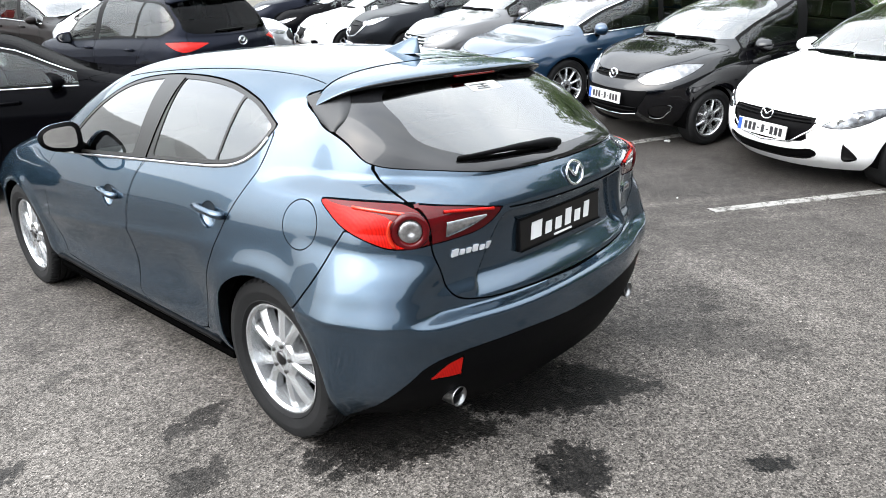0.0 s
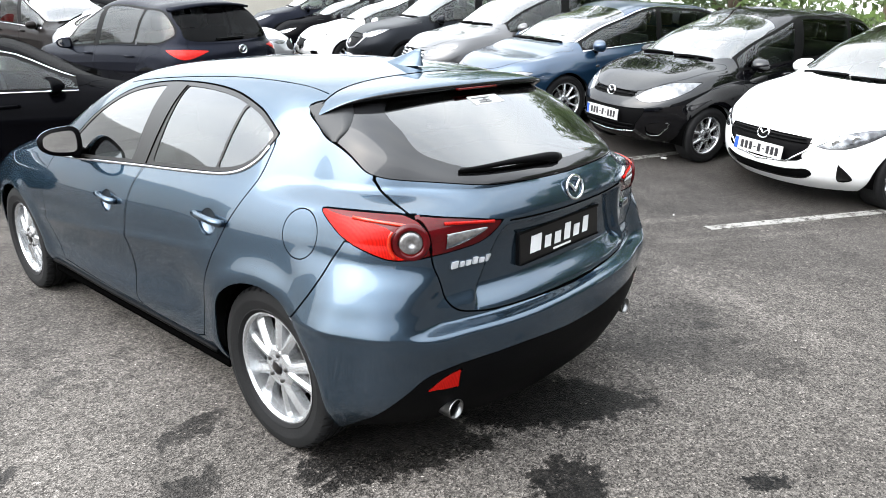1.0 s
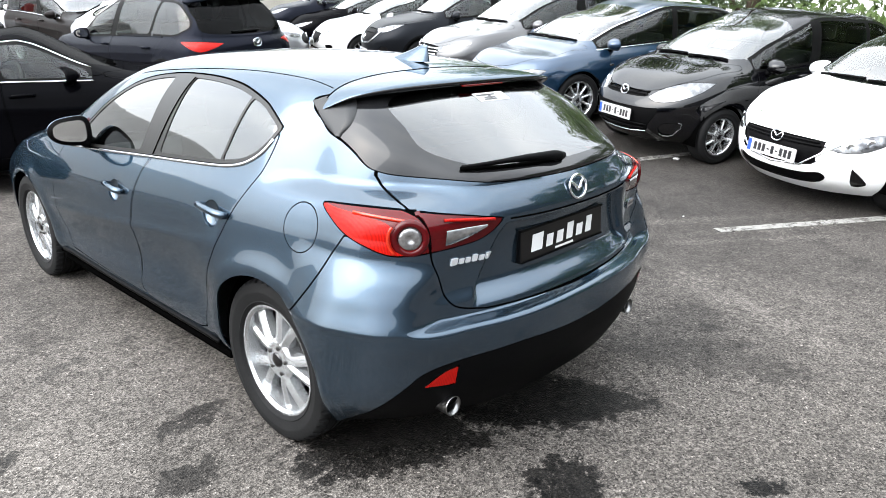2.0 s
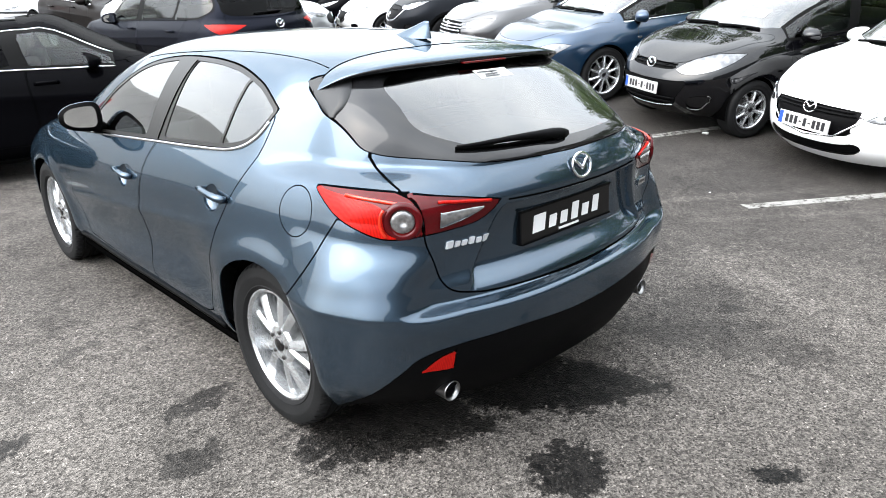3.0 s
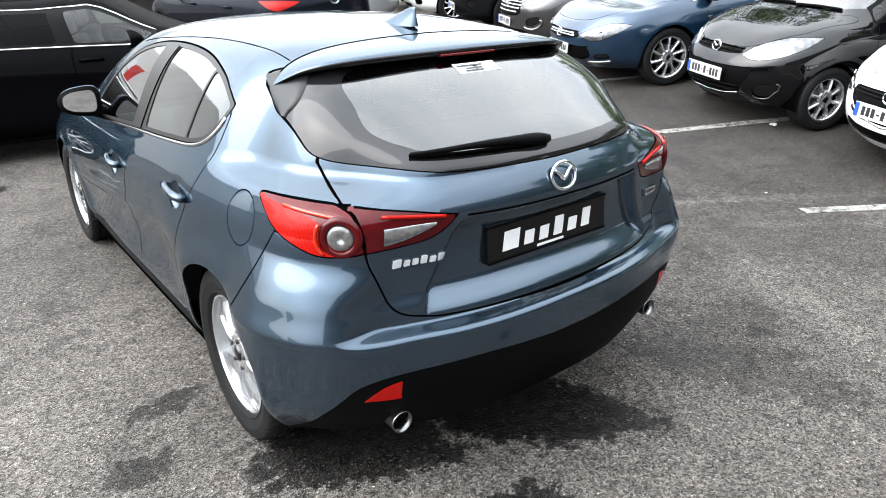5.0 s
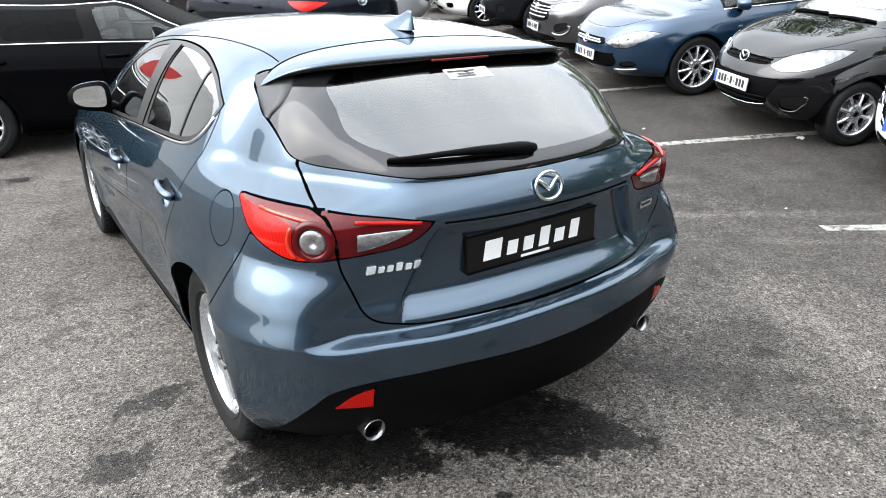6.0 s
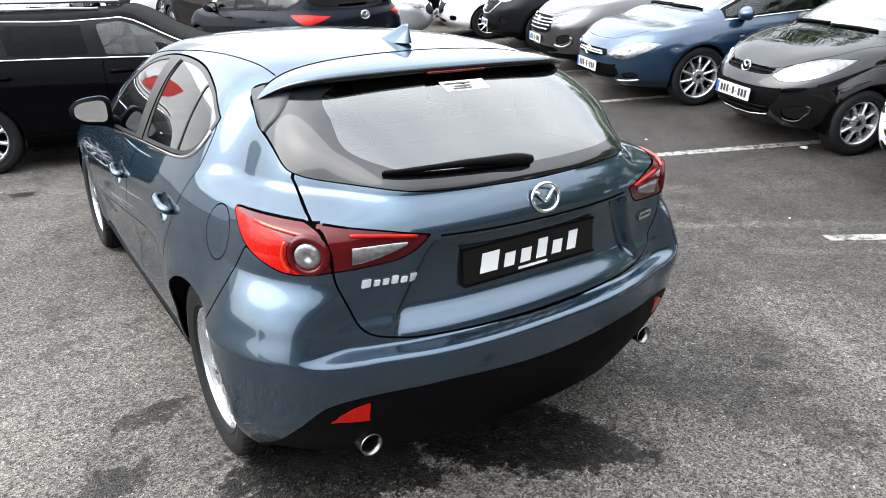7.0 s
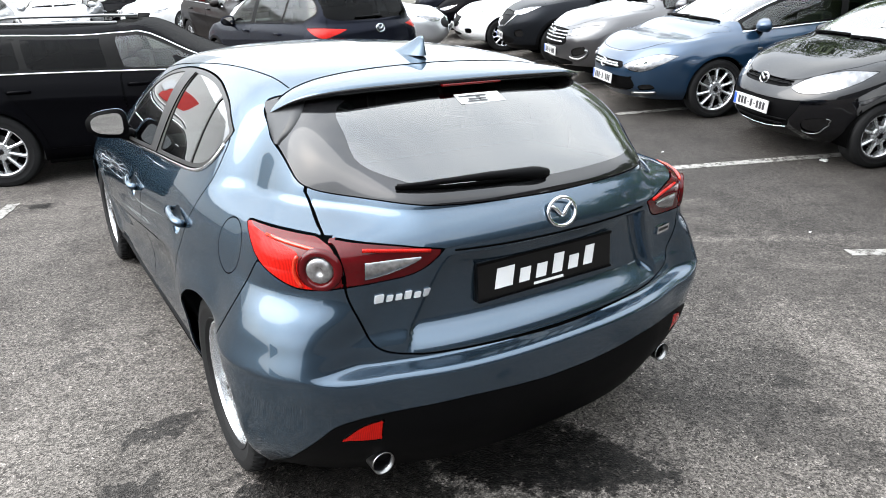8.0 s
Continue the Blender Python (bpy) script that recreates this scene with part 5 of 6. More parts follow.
        best = min((abs(x + 0.8 * (L - nose(-x, z).y) - u), x) for x in np.linspace(0.1, 0.97 * W, 70))
        return nose(-best[1], z, out)

    def flank(y, z, out=0.0, s=-1):
        hit = tree.ray_cast(Vector((-3, y, z)), Vector((1, 0, 0)))
        p = hit[0] + hit[1] * out if hit[0] else Vector((-W, y, z))
        return Vector((p.x * -s, p.y, p.z))

    def back_at(x, z, out=0.0):
        hit = tree.ray_cast(Vector((-abs(x), -2, z)), Vector((0, 1, 0)))
        p = hit[0] + hit[1] * out if hit[0] else Vector((-abs(x), 0, z))
        return Vector((p.x if x <= 0 else -p.x, p.y, p.z))
    if front.get("grille"):
        for z, half in front.get("bars", ()):
            bm = tube(bmesh.new(), [nose(x, z, 0.004) for x in np.linspace(-half, half, 17)], front.get("bar_r", 0.008), 6)
            part("grille_bar", bm, front.get("bar_mat", PLASTIC), gr)
    if front.get("trim"):
        bm = bmesh.new()
        tube(bm, [nose(x, z, 0.004) for x, z in front["trim"]], front.get("trim_r", 0.009), 6)
        part("grille_trim", bm, CHROME, root)
    for pts, r0 in front.get("blades", ()):
        for s in (-1, 1):
            run = [nose_wrapped(x, z, 0.004) for x, z in outline(pts, 4)[: 4 * (len(pts) - 1) + 1]]
            k1 = len(run) - 1
            part("bumper_blade", tube(bmesh.new(), [(p.x * -s, p.y, p.z) for p in run], [r0 * (0.35 + 0.65 * math.sin(math.pi * (0.12 + 0.76 * i / k1))) for i in range(k1 + 1)], 6), STEEL, root)
    for s, hl in zip((-1, 1), heads):
        for u, z, r in front.get("bulbs", ()):
            p = nose_wrapped(u, z, -0.002)
            nn = (nose(p.x, z + 0.01) - p).cross(nose(p.x + 0.01, z) - p).normalized()
            nn = -nn if nn.y < 0 else nn
            turn = nn.to_track_quat("X", "Z").to_matrix().to_4x4()
            bm = lathe(bmesh.new(), [(0.0001, 0.002), (r * 0.6, 0.003), (r * 0.8, 0.004), (r * 0.9, -0.004)], 20)
            for v in bm.verts:
                q = Matrix.Translation(p) @ turn @ v.co
                v.co = (q.x * -s, q.y, q.z)
            bmesh.ops.recalc_face_normals(bm, faces=bm.faces)
            part("lamp_bulb", bm, CHROME, hl)
    if plate_z and front.get("head"):
        plate(root, nose(0, plate_z, 0.014), 0.06, 1, None)
    if badge_z and front.get("head"):
        badge(root, nose(0, badge_z, 0.012), front.get("badge", 0.12), lean=0.2)
    if rear:
        badge(root, back_at(0, rear["badge"], 0.01), 0.13, lean=-0.15)
        bm = tube(bmesh.new(), [back_at(x, tz + 0.05 , 0.02) for x in np.linspace(-0.32, 0.12, 12)], 0.012, 6)
        part("rear_wiper", bm, PLASTIC, root)
        bm = bmesh.new()
        rows = []
        for x in np.linspace(-0.68 * W, 0.68 * W, 17):
            u = abs(x) / (0.68 * W)
            zt = H - 0.055 - 0.05 * u * u
            rows.append([bm.verts.new(p) for p in ((x, rr + 0.12, zt + 0.02), (x, rr - 0.13 + 0.1 * u * u, zt - 0.005), (x, rr - 0.12 + 0.1 * u * u, zt - 0.03), (x, rr + 0.1, zt - 0.04))])
        for a, b in zip(rows, rows[1:]):
            for j in range(3):
                bm.faces.new((a[j], b[j], b[j + 1], a[j + 1]))
        bm.faces.new(rows[0][::-1]), bm.faces.new(rows[-1])
        bmesh.ops.recalc_face_normals(bm, faces=bm.faces)
        part("roof_spoiler", bm, mat, root)
    for s in (-1, 1):
        for d, hy in zip([fdo[0 if s < 0 else 1]] + ([rdo[0 if s < 0 else 1]] if rdo else []), (yB + 0.17, ya + (0.30 if rails else 0.42))):
            hz = belt - 0.10
            bm = tube(bmesh.new(), [flank(hy + a, hz, o, s) for a, o in ((0.095, 0.0), (0.07, 0.03), (-0.07, 0.034), (-0.095, 0.0))], 0.015, 8)
            part("door_handle", bm, mat, d)
        if chrome:
            bm = tube(bmesh.new(), [flank(y, z - 0.004, 0.002, s) for y, z in zip(yy[2:], low[2:])], 0.008, 6)
            part("chrome_strip", bm, CHROME, root)
            bm = tube(bmesh.new(), [flank(y, z + 0.004, 0.002, s) for y, z in zip(yy[2:], high[2:])], 0.008, 6)
            part("chrome_strip", bm, CHROME, root)
        if rails:
            bm = tube(bmesh.new(), [(s * 0.60 * W, y, float(c["zc"](y)) + 0.005 + 0.035 * min(1, 6 * a * (1 - a))) for a, y in zip(np.linspace(0, 1, 14), np.linspace(rr, rf, 14))], 0.016, 8)
            part("roof_rail", bm, STEEL, root)
        if front.get("repeater"):
            p = flank(yb - R - 0.14, front["repeater"], 0.0, s)
            part("side_repeater", box(bmesh.new(), (p.x - 0.008, p.y - 0.03, p.z - 0.014), (p.x + 0.008, p.y + 0.03, p.z + 0.014), 0.004), PALE_LAMP, root)
        my = cowl - 0.42
        p = flank(my, float(c["zs"](my)) + 0.03)
        mirror(root, s, (-p.x - 0.01, my, float(c["zs"](my)) + 0.07), mat if not fine else PLASTIC, 0.95)
    # wipers at the foot of the windscreen
    if front.get("head"):
        def top_at(x, y, out=0.0):
            hit = tree.ray_cast(Vector((-abs(x), y, 4)), Vector((0, 0, -1)))
            q = hit[0] + hit[1] * out if hit[0] else Vector((-abs(x), y, hood))
            return Vector((q.x if x <= 0 else -q.x, q.y, q.z))
        for x0, x1 in ((-0.55, 0.0), (0.05, 0.55)):
            bm = tube(bmesh.new(), [top_at(x, cowl - 0.02 - 0.05 * abs(x) - 0.05 * (x1 - x), 0.012) for x in np.linspace(x0 * W / 0.9, x1 * W / 0.9, 9)], 0.011, 6)
            part("wiper", bm, PLASTIC, root)
        bm = bmesh.new()
        bm.faces.new([bm.verts.new(top_at(x, y, 0.004)) for x, y in ((-0.40, cowl - 0.32), (-0.12, cowl - 0.30), (-0.12, cowl - 0.20), (-0.40, cowl - 0.22))])
        bmesh.ops.recalc_face_normals(bm, faces=bm.faces)
        part("windscreen_card", bm, CREAM, root, smooth=False)
    finish(root, c, R, rim, style)
    cabin(root, c)
    # stand it on the sloping ground, nose at the given place
    hx, hy = math.cos(radians(heading)), math.sin(radians(heading))
    bx, by = at[0] - hx * L, at[1] - hy * L

    def gz(lx, ly):
        return rise(bx + hx * ly + hy * lx, by + hy * ly - hx * lx)
    zr, zf = (gz(-0.75, ya) + gz(0.75, ya)) / 2, (gz(-0.75, yb) + gz(0.75, yb)) / 2
    lf, rt = (gz(-0.75, ya) + gz(-0.75, yb)) / 2, (gz(0.75, ya) + gz(0.75, yb)) / 2
    pitch = math.atan2(zf - zr, yb - ya)
    rollr = math.atan2(lf - rt, 1.5)
    z = (zr + zf) / 2 - math.tan(pitch) * m
    root.matrix_world = Matrix.Translation((bx, by, z)) @ Matrix.Rotation(radians(heading - 90), 4, "Z") @ Matrix.Rotation(pitch, 4, "X") @ Matrix.Rotation(rollr, 4, "Y")
    return root


# ---- ground ----
def asphalt():
    """Worn asphalt: stone chips, tone at several scales, damp patches with some shade painted in, pale wheel tracks and
    lighter patches.
    """
    m = bpy.data.materials.new("asphalt")
    m.use_nodes = True
    n, l = m.node_tree.nodes, m.node_tree.links
    p = n["Principled BSDF"]

    def node(kind, **kw):
        d = n.new(kind)
        for k, v in kw.items():
            d.inputs[k].default_value = v
        return d

    def math_node(op, a, b, clamp=False):
        d = n.new("ShaderNodeMath")
        d.operation, d.use_clamp = op, clamp
        for i, v in enumerate((a, b)):
            if isinstance(v, (int, float)):
                d.inputs[i].default_value = v
            else:
                l.new(v, d.inputs[i])
        return d.outputs[0]

    def span(v, a, b, c, d, smooth=False):
        r = n.new("ShaderNodeMapRange")
        r.interpolation_type = "SMOOTHSTEP" if smooth else "LINEAR"
        for k, x in zip(("From Min", "From Max", "To Min", "To Max"), (a, b, c, d)):
            r.inputs[k].default_value = x
        l.new(v, r.inputs["Value"])
        return r.outputs["Result"]
    pos = n.new("ShaderNodeTexCoord").outputs["Object"]
    chips = n.new("ShaderNodeTexVoronoi")
    chips.inputs["Scale"].default_value, chips.inputs["Randomness"].default_value = 140.0, 1.0
    l.new(pos, chips.inputs["Vector"])
    fine = node("ShaderNodeTexNoise", Scale=330.0, Detail=3.0)
    mid = node("ShaderNodeTexNoise", Scale=22.0, Detail=6.0, Roughness=0.65)
    wide = node("ShaderNodeTexNoise", Scale=1.6, Detail=6.0, Roughness=0.6)
    blot = node("ShaderNodeTexNoise", Scale=9.0, Detail=8.0, Roughness=0.72)
    for t in (fine, mid, wide, blot):
        l.new(pos, t.inputs["Vector"])
    chip_tone = n.new("ShaderNodeSeparateColor")
    l.new(chips.outputs["Color"], chip_tone.inputs[0])
    tone = span(chip_tone.outputs[0], 0, 1, 0.32, 1.60)
    tone = math_node("MULTIPLY", tone, span(fine.outputs["Fac"], 0.3, 0.7, 0.5, 1.5))
    tone = math_node("MULTIPLY", tone, span(mid.outputs["Fac"], 0.3, 0.7, 0.70, 1.3))
    tone = math_node("MULTIPLY", tone, span(wide.outputs["Fac"], 0.3, 0.7, 0.82, 1.16))
    # a few bright stone chips and dark pits
    tone = math_node("MULTIPLY", tone, span(chip_tone.outputs[1], 0.975, 0.985, 1.0, 1.9))
    tone = math_node("MULTIPLY", tone, span(chip_tone.outputs[2], 0.02, 0.05, 0.45, 1.0))
    grit = node("ShaderNodeTexNoise", Scale=75.0, Detail=5.0, Roughness=0.85)
    l.new(pos, grit.inputs["Vector"])
    tone = math_node("MULTIPLY", tone, span(grit.outputs["Fac"], 0.36, 0.64, 0.62, 1.38))
    # loose dark mottling
    mott = node("ShaderNodeTexNoise", Scale=3.4, Detail=9.0, Roughness=0.74)
    l.new(pos, mott.inputs["Vector"])
    tone = math_node("MULTIPLY", tone, span(mott.outputs["Fac"], 0.50, 0.62, 1.06, 0.74, True))
    # ragged edge for the patches
    rag = n.new("ShaderNodeVectorMath")
    rag.operation = "MULTIPLY_ADD"
    l.new(blot.outputs["Color"], rag.inputs[0])
    rag.inputs[1].default_value = (0.34, 0.34, 0.0)
    l.new(pos, rag.inputs[2])
    off = n.new("ShaderNodeVectorMath")
    off.operation = "SUBTRACT"
    l.new(rag.outputs[0], off.inputs[0])
    off.inputs[1].default_value = (0.17, 0.17, 0.0)
    # damp stains; those by the rear bumper also paint the car's shade
    stains_and_shade = ((0.02, 0.32, 0.44, 0.24, -50, 0.86), (0.22, 0.10, 0.26, 0.14, -50, 0.66), (-0.33, -0.12, 0.15, 0.15, 0, 0.72), (0.12, -0.66, 0.065, 0.05, -40, 0.75),
              (-0.47, 0.36, 0.17, 0.08, -45, 0.6), (-1.03, 1.21, 0.17, 0.07, 10, 0.55), (-1.24, 0.86, 0.13, 0.07, 10, 0.5), (1.31, 0.05, 0.07, 0.05, -40, 0.55), (0.93, -0.05, 0.5, 0.18, -70, 0.28), (1.15, 0.12, 0.45, 0.22, 10, 0.24),
              (-1.23, 5.25, 0.13, 0.07, -30, 0.7), (-1.27, 2.05, 0.14, 0.05, 30, 0.35), (4.3, 1.7, 1.3, 0.4, -30, 0.22), (5.6, 4.2, 1.4, 0.5, -30, 0.28), (-0.60, 0.52, 0.36, 0.22, -20, 0.72), (-0.40, 0.31, 0.13, 0.08, -40, 0.7), (0.24, 0.08, 0.16, 0.10, -50, 0.5), (-1.7, 1.42, 0.10, 0.05, 20, 0.6), (0.98, 0.02, 0.34, 0.10, -40, 0.4), (2.9, 1.1, 1.5, 1.1, -30, 0.24), (4.6, 2.6, 2.6, 1.3, 60, 0.42), (5.6, 0.4, 2.2, 1.4, -30, 0.42), (3.4, -0.1, 1.3, 0.9, -30, 0.2))
    frayed = span(mid.outputs["Fac"], 0.3, 0.7, -0.28, 0.28)
    wet_and_shade = None
    for x, y, a, b, turn, deep in stains_and_shade:
        mp = n.new("ShaderNodeMapping")
        mp.vector_type = "TEXTURE"
        mp.inputs["Location"].default_value = (x, y, 0)
        mp.inputs["Rotation"].default_value = (0, 0, radians(turn))
        mp.inputs["Scale"].default_value = (a, b, 1000)
        l.new(off.outputs[0], mp.inputs["Vector"])
        ln = n.new("ShaderNodeVectorMath")
        ln.operation = "LENGTH"
        l.new(mp.outputs[0], ln.inputs[0])
        reach = math_node("ADD", ln.outputs["Value"], frayed)
        s = span(reach, 0.84, 1.12, min(0.96, deep * 1.25), 0.0, True)
        wet_and_shade = s if wet_and_shade is None else math_node("MAXIMUM", wet_and_shade, s)
    wet_and_shade = math_node("MULTIPLY", wet_and_shade, span(mid.outputs["Fac"], 0.3, 0.6, 0.82, 1.1), True)
    wet_and_shade = math_node("MULTIPLY", wet_and_shade, span(chip_tone.outputs[1], 0.7, 0.95, 1.0, 0.75))
    tone = math_node("MULTIPLY", tone, math_node("SUBTRACT", 1.0, wet_and_shade, True))
    # pale dusty tracks, and broader patches that only lighten the ground
    for x, y, a, b, turn, gain in ((1.75, 0.05, 0.95, 0.16, 62, 0.32), (3.2, 2.0, 1.6, 0.14, -32, 0.22), (0.55, -0.35, 0.6, 0.35, -60, 0.12), (-1.7, 1.6, 1.3, 0.8, 20, 0.4), (-1.4, 0.1, 1.0, 0.7, 0, 0.45), (3.3, 0.95, 1.4, 0.07, -34, 0.4), (2.9, 0.60, 1.2, 0.06, -38, 0.35), (3.7, 0.30, 1.3, 0.08, -34, 0.3), (2.5, 1.5, 1.2, 0.07, -30, 0.3)):
        mp = n.new("ShaderNodeMapping")
        mp.vector_type = "TEXTURE"
        mp.inputs["Location"].default_value, mp.inputs["Rotation"].default_value, mp.inputs["Scale"].default_value = (x, y, 0), (0, 0, radians(turn)), (a, b, 1000)
        l.new(off.outputs[0], mp.inputs["Vector"])
        ln = n.new("ShaderNodeVectorMath")
        ln.operation = "LENGTH"
        l.new(mp.outputs[0], ln.inputs[0])
        tone = math_node("MULTIPLY", tone, span(ln.outputs["Value"], 0.2, 1.3, 1 + gain, 1.0, True))
    col = n.new("ShaderNodeMix")
    col.data_type, col.blend_type = "RGBA", "MULTIPLY"
    col.inputs["Factor"].default_value = 1.0
    col.inputs["A"].default_value = (0.065, 0.0590, 0.0535, 1)
    l.new(tone, col.inputs["B"])
    l.new(col.outputs["Result"], p.inputs["Base Color"])
    l.new(span(wet_and_shade, 0, 0.8, 0.88, 0.55), p.inputs["Roughness"])
    p.inputs["Specular IOR Level"].default_value = 0.12
    hgt = math_node("ADD", chips.outputs["Distance"], span(fine.outputs["Fac"], 0, 1, 0, 0.5))
    bump = n.new("ShaderNodeBump")
    bump.inputs["Strength"].default_value, bump.inputs["Distance"].default_value = 0.75, 0.004
    l.new(hgt, bump.inputs["Height"])
    l.new(bump.outputs["Normal"], p.inputs["Normal"])
    return m


def worn_paint():
    """Road paint rubbed through to the asphalt in places."""
    m = asphalt()
    m.name = "worn_line_paint"
    n, l = m.node_tree.nodes, m.node_tree.links
    p = n["Principled BSDF"]
    old = p.inputs["Base Color"].links[0].from_socket
    t = n.new("ShaderNodeTexNoise")
    t.inputs["Scale"].default_value, t.inputs["Detail"].default_value, t.inputs["Roughness"].default_value = 16.0, 9.0, 0.75
    l.new(n.new("ShaderNodeTexCoord").outputs["Object"], t.inputs["Vector"])
    r = n.new("ShaderNodeMapRange")
    r.inputs["From Min"].default_value, r.inputs["From Max"].default_value = 0.40, 0.52
    l.new(t.outputs["Fac"], r.inputs["Value"])
    mx = n.new("ShaderNodeMix")
    mx.data_type = "RGBA"
    l.new(r.outputs["Result"], mx.inputs["Factor"])
    l.new(old, mx.inputs["A"])
    mx.inputs["B"].default_value = (0.21, 0.206, 0.193, 1)
    l.new(mx.outputs["Result"], p.inputs["Base Color"])
    return m


ASPHALT, LINE = asphalt(), worn_paint()


def ground():
    xs = np.concatenate([np.linspace(-200, -14, 14), np.linspace(-12, 24, 91), np.linspace(27, 200, 14)])
    ys = np.concatenate([np.linspace(-200, -10, 14), np.linspace(-8, 32, 101), np.linspace(36, 220, 14)])
    bm = bmesh.new()
    V = [[bm.verts.new((x, y, rise(x, y))) for y in ys] for x in xs]
    for a, b in zip(V, V[1:]):
        for i in range(len(ys) - 1):
            bm.faces.new((a[i], b[i], b[i + 1], a[i + 1]))
    return tagged(part("ground", bm, ASPHALT), "grey worn asphalt of a car park with damp and shade-darkened patches", "ground", kind="structure")


def bay_line(x0, y0, x1, y1, w=0.1):
    """A painted bay line, a thin ragged coat on the ground."""
    d = Vector((x1 - x0, y1 - y0, 0))
    u = d.normalized()
    v = Vector((-u.y, u.x, 0)) * w / 2
    k = max(4, int(d.length / 0.12))
    bm = bmesh.new()
    rows = []
    for i in range(k + 1):
        c = Vector((x0, y0, 0)) + d * i / k
        j = [random.uniform(-0.006, 0.006) for _ in range(2)]
        row = []
        for s, o in ((-1, -0.012), (-1, 0.0), (1, 0.0), (1, -0.012)):
            q = c + v * s * (1 + j[0 if s < 0 else 1] * 6)
            row.append(bm.verts.new((q.x, q.y, rise(q.x, q.y) + 0.006 + o)))
        rows.append(row)
    for a, b in zip(rows, rows[1:]):
        for i in range(3):
            bm.faces.new((a[i], b[i], b[i + 1], a[i + 1]))
    bmesh.ops.recalc_face_normals(bm, faces=bm.faces)
    tagged(part("bay_line", bm, LINE, smooth=False), "worn white parking bay line", "line", kind="structure")


ground()
for line in ((3.12, 0.74, 7.2, -2.0), (3.75, 2.70, 8.8, 0.4), (4.94, 4.53, 9.4, 2.8), (5.9, 6.35, 10.2, 4.6), (6.8, 8.7, 11.0, 6.8), (-1.55, 5.0, -1.40, 5.45)):
    bay_line(*line)
hero_car()


# ---- what closes the place: trees behind the bays, walls beyond ----
BARK = material("bark", (0.10, 0.075, 0.055), 0.9, grain=0.4, scale=40, bump=0.6)
LEAF = material("leaf", (0.060, 0.098, 0.020), 0.55, grain=0.5, scale=3.0)
RENDER_WALL = material("pale_render", (0.32, 0.30, 0.26), 0.85, grain=0.12, scale=20, bump=0.2)
CLADDING = material("pale_cladding", (0.62, 0.61, 0.59), 0.5, grain=0.08, scale=10)

DARK_CLAD = material("dark_cladding", (0.05, 0.052, 0.055), 0.5, grain=0.1, scale=10)


def tree(x, y, high, spread, seed):
    """A trunk with limbs and a crown of many small leaves in clumps."""
    rng = random.Random(seed)
    z = rise(x, y)
    root = tagged(new("tree"), "leafy green broadleaf tree behind the parking bays", "tree", "trees behind the bays")
    root.location = (x, y, z)
    bm = bmesh.new()
    tube(bm, [(0, 0, -0.1), (0.05, 0.02, high * 0.2), (0.0, 0.08, high * 0.45), (0.1, 0.1, high * 0.75)], [0.16, 0.13, 0.09, 0.03], 8)
    tips = []
    for i in range(9):
        a, h0 = rng.uniform(0, 6.28), high * rng.uniform(0.12, 0.5)
        tip = Vector((spread * 0.8 * math.cos(a), spread * 0.8 * math.sin(a), h0 + high * rng.uniform(0.1, 0.4)))
        tube(bm, [(0.02, 0.05, h0), tip * 0.5 + Vector((0, 0, h0 * 0.5)), tip], [0.06, 0.04, 0.015], 6)
        tips.append(tip)
    part("trunk", bm, BARK, root)
    clumps = [(tip, rng.uniform(0.5, 0.9) * spread * 0.5) for tip in tips]
    for i in range(40):
        a, r = rng.uniform(0, 6.28), spread * math.sqrt(rng.random())
        h = high * (0.06 + 0.9 * rng.random())
        k = math.sqrt(max(0.1, 1 - ((h / high - 0.5) / 0.6) ** 2))
        clumps.append((Vector((r * k * math.cos(a), r * k * math.sin(a), h)), rng.uniform(0.35, 0.75) * spread * 0.5))
    V, F = [], []
    for c, r in clumps:
        for i in range(380):
            d = Vector((rng.gauss(0, 1), rng.gauss(0, 1), rng.gauss(0, 0.8)))
            q = c + d.normalized() * r * (0.55 + 0.5 * rng.random())
            if q.z < 0.15:
                continue
            u = Vector((rng.gauss(0, 1), rng.gauss(0, 1), rng.gauss(0, 1))).normalized()
            w = u.orthogonal().normalized()
            s = rng.uniform(0.05, 0.10)
            b = len(V)
            V += [q - u * s, q + w * s * 0.5, q + u * s, q - w * s * 0.5]
            F.append((b, b + 1, b + 2, b + 3))
    mesh = bpy.data.meshes.new("crown")
    mesh.from_pydata([tuple(v) for v in V], [], F)
    mesh.materials.append(LEAF)
    crown = new("crown", mesh)
    crown.parent = root
    tagged(crown, kind="stuff")


for i, (x, y, h, s) in enumerate(((10.4, -4.6, 6.6, 2.2), (10.9, -1.6, 7.0, 2.3), (11.5, 1.2, 6.8, 2.3), (12.2, 4.0, 7.2, 2.4), (13.2, 6.8, 6.8, 2.3), (14.4, 9.6, 7.0, 2.4), (15.6, 12.4, 6.8, 2.3), (10.0, -7.6, 6.8, 2.3))):
    tree(x, y, h, s, i + 3)


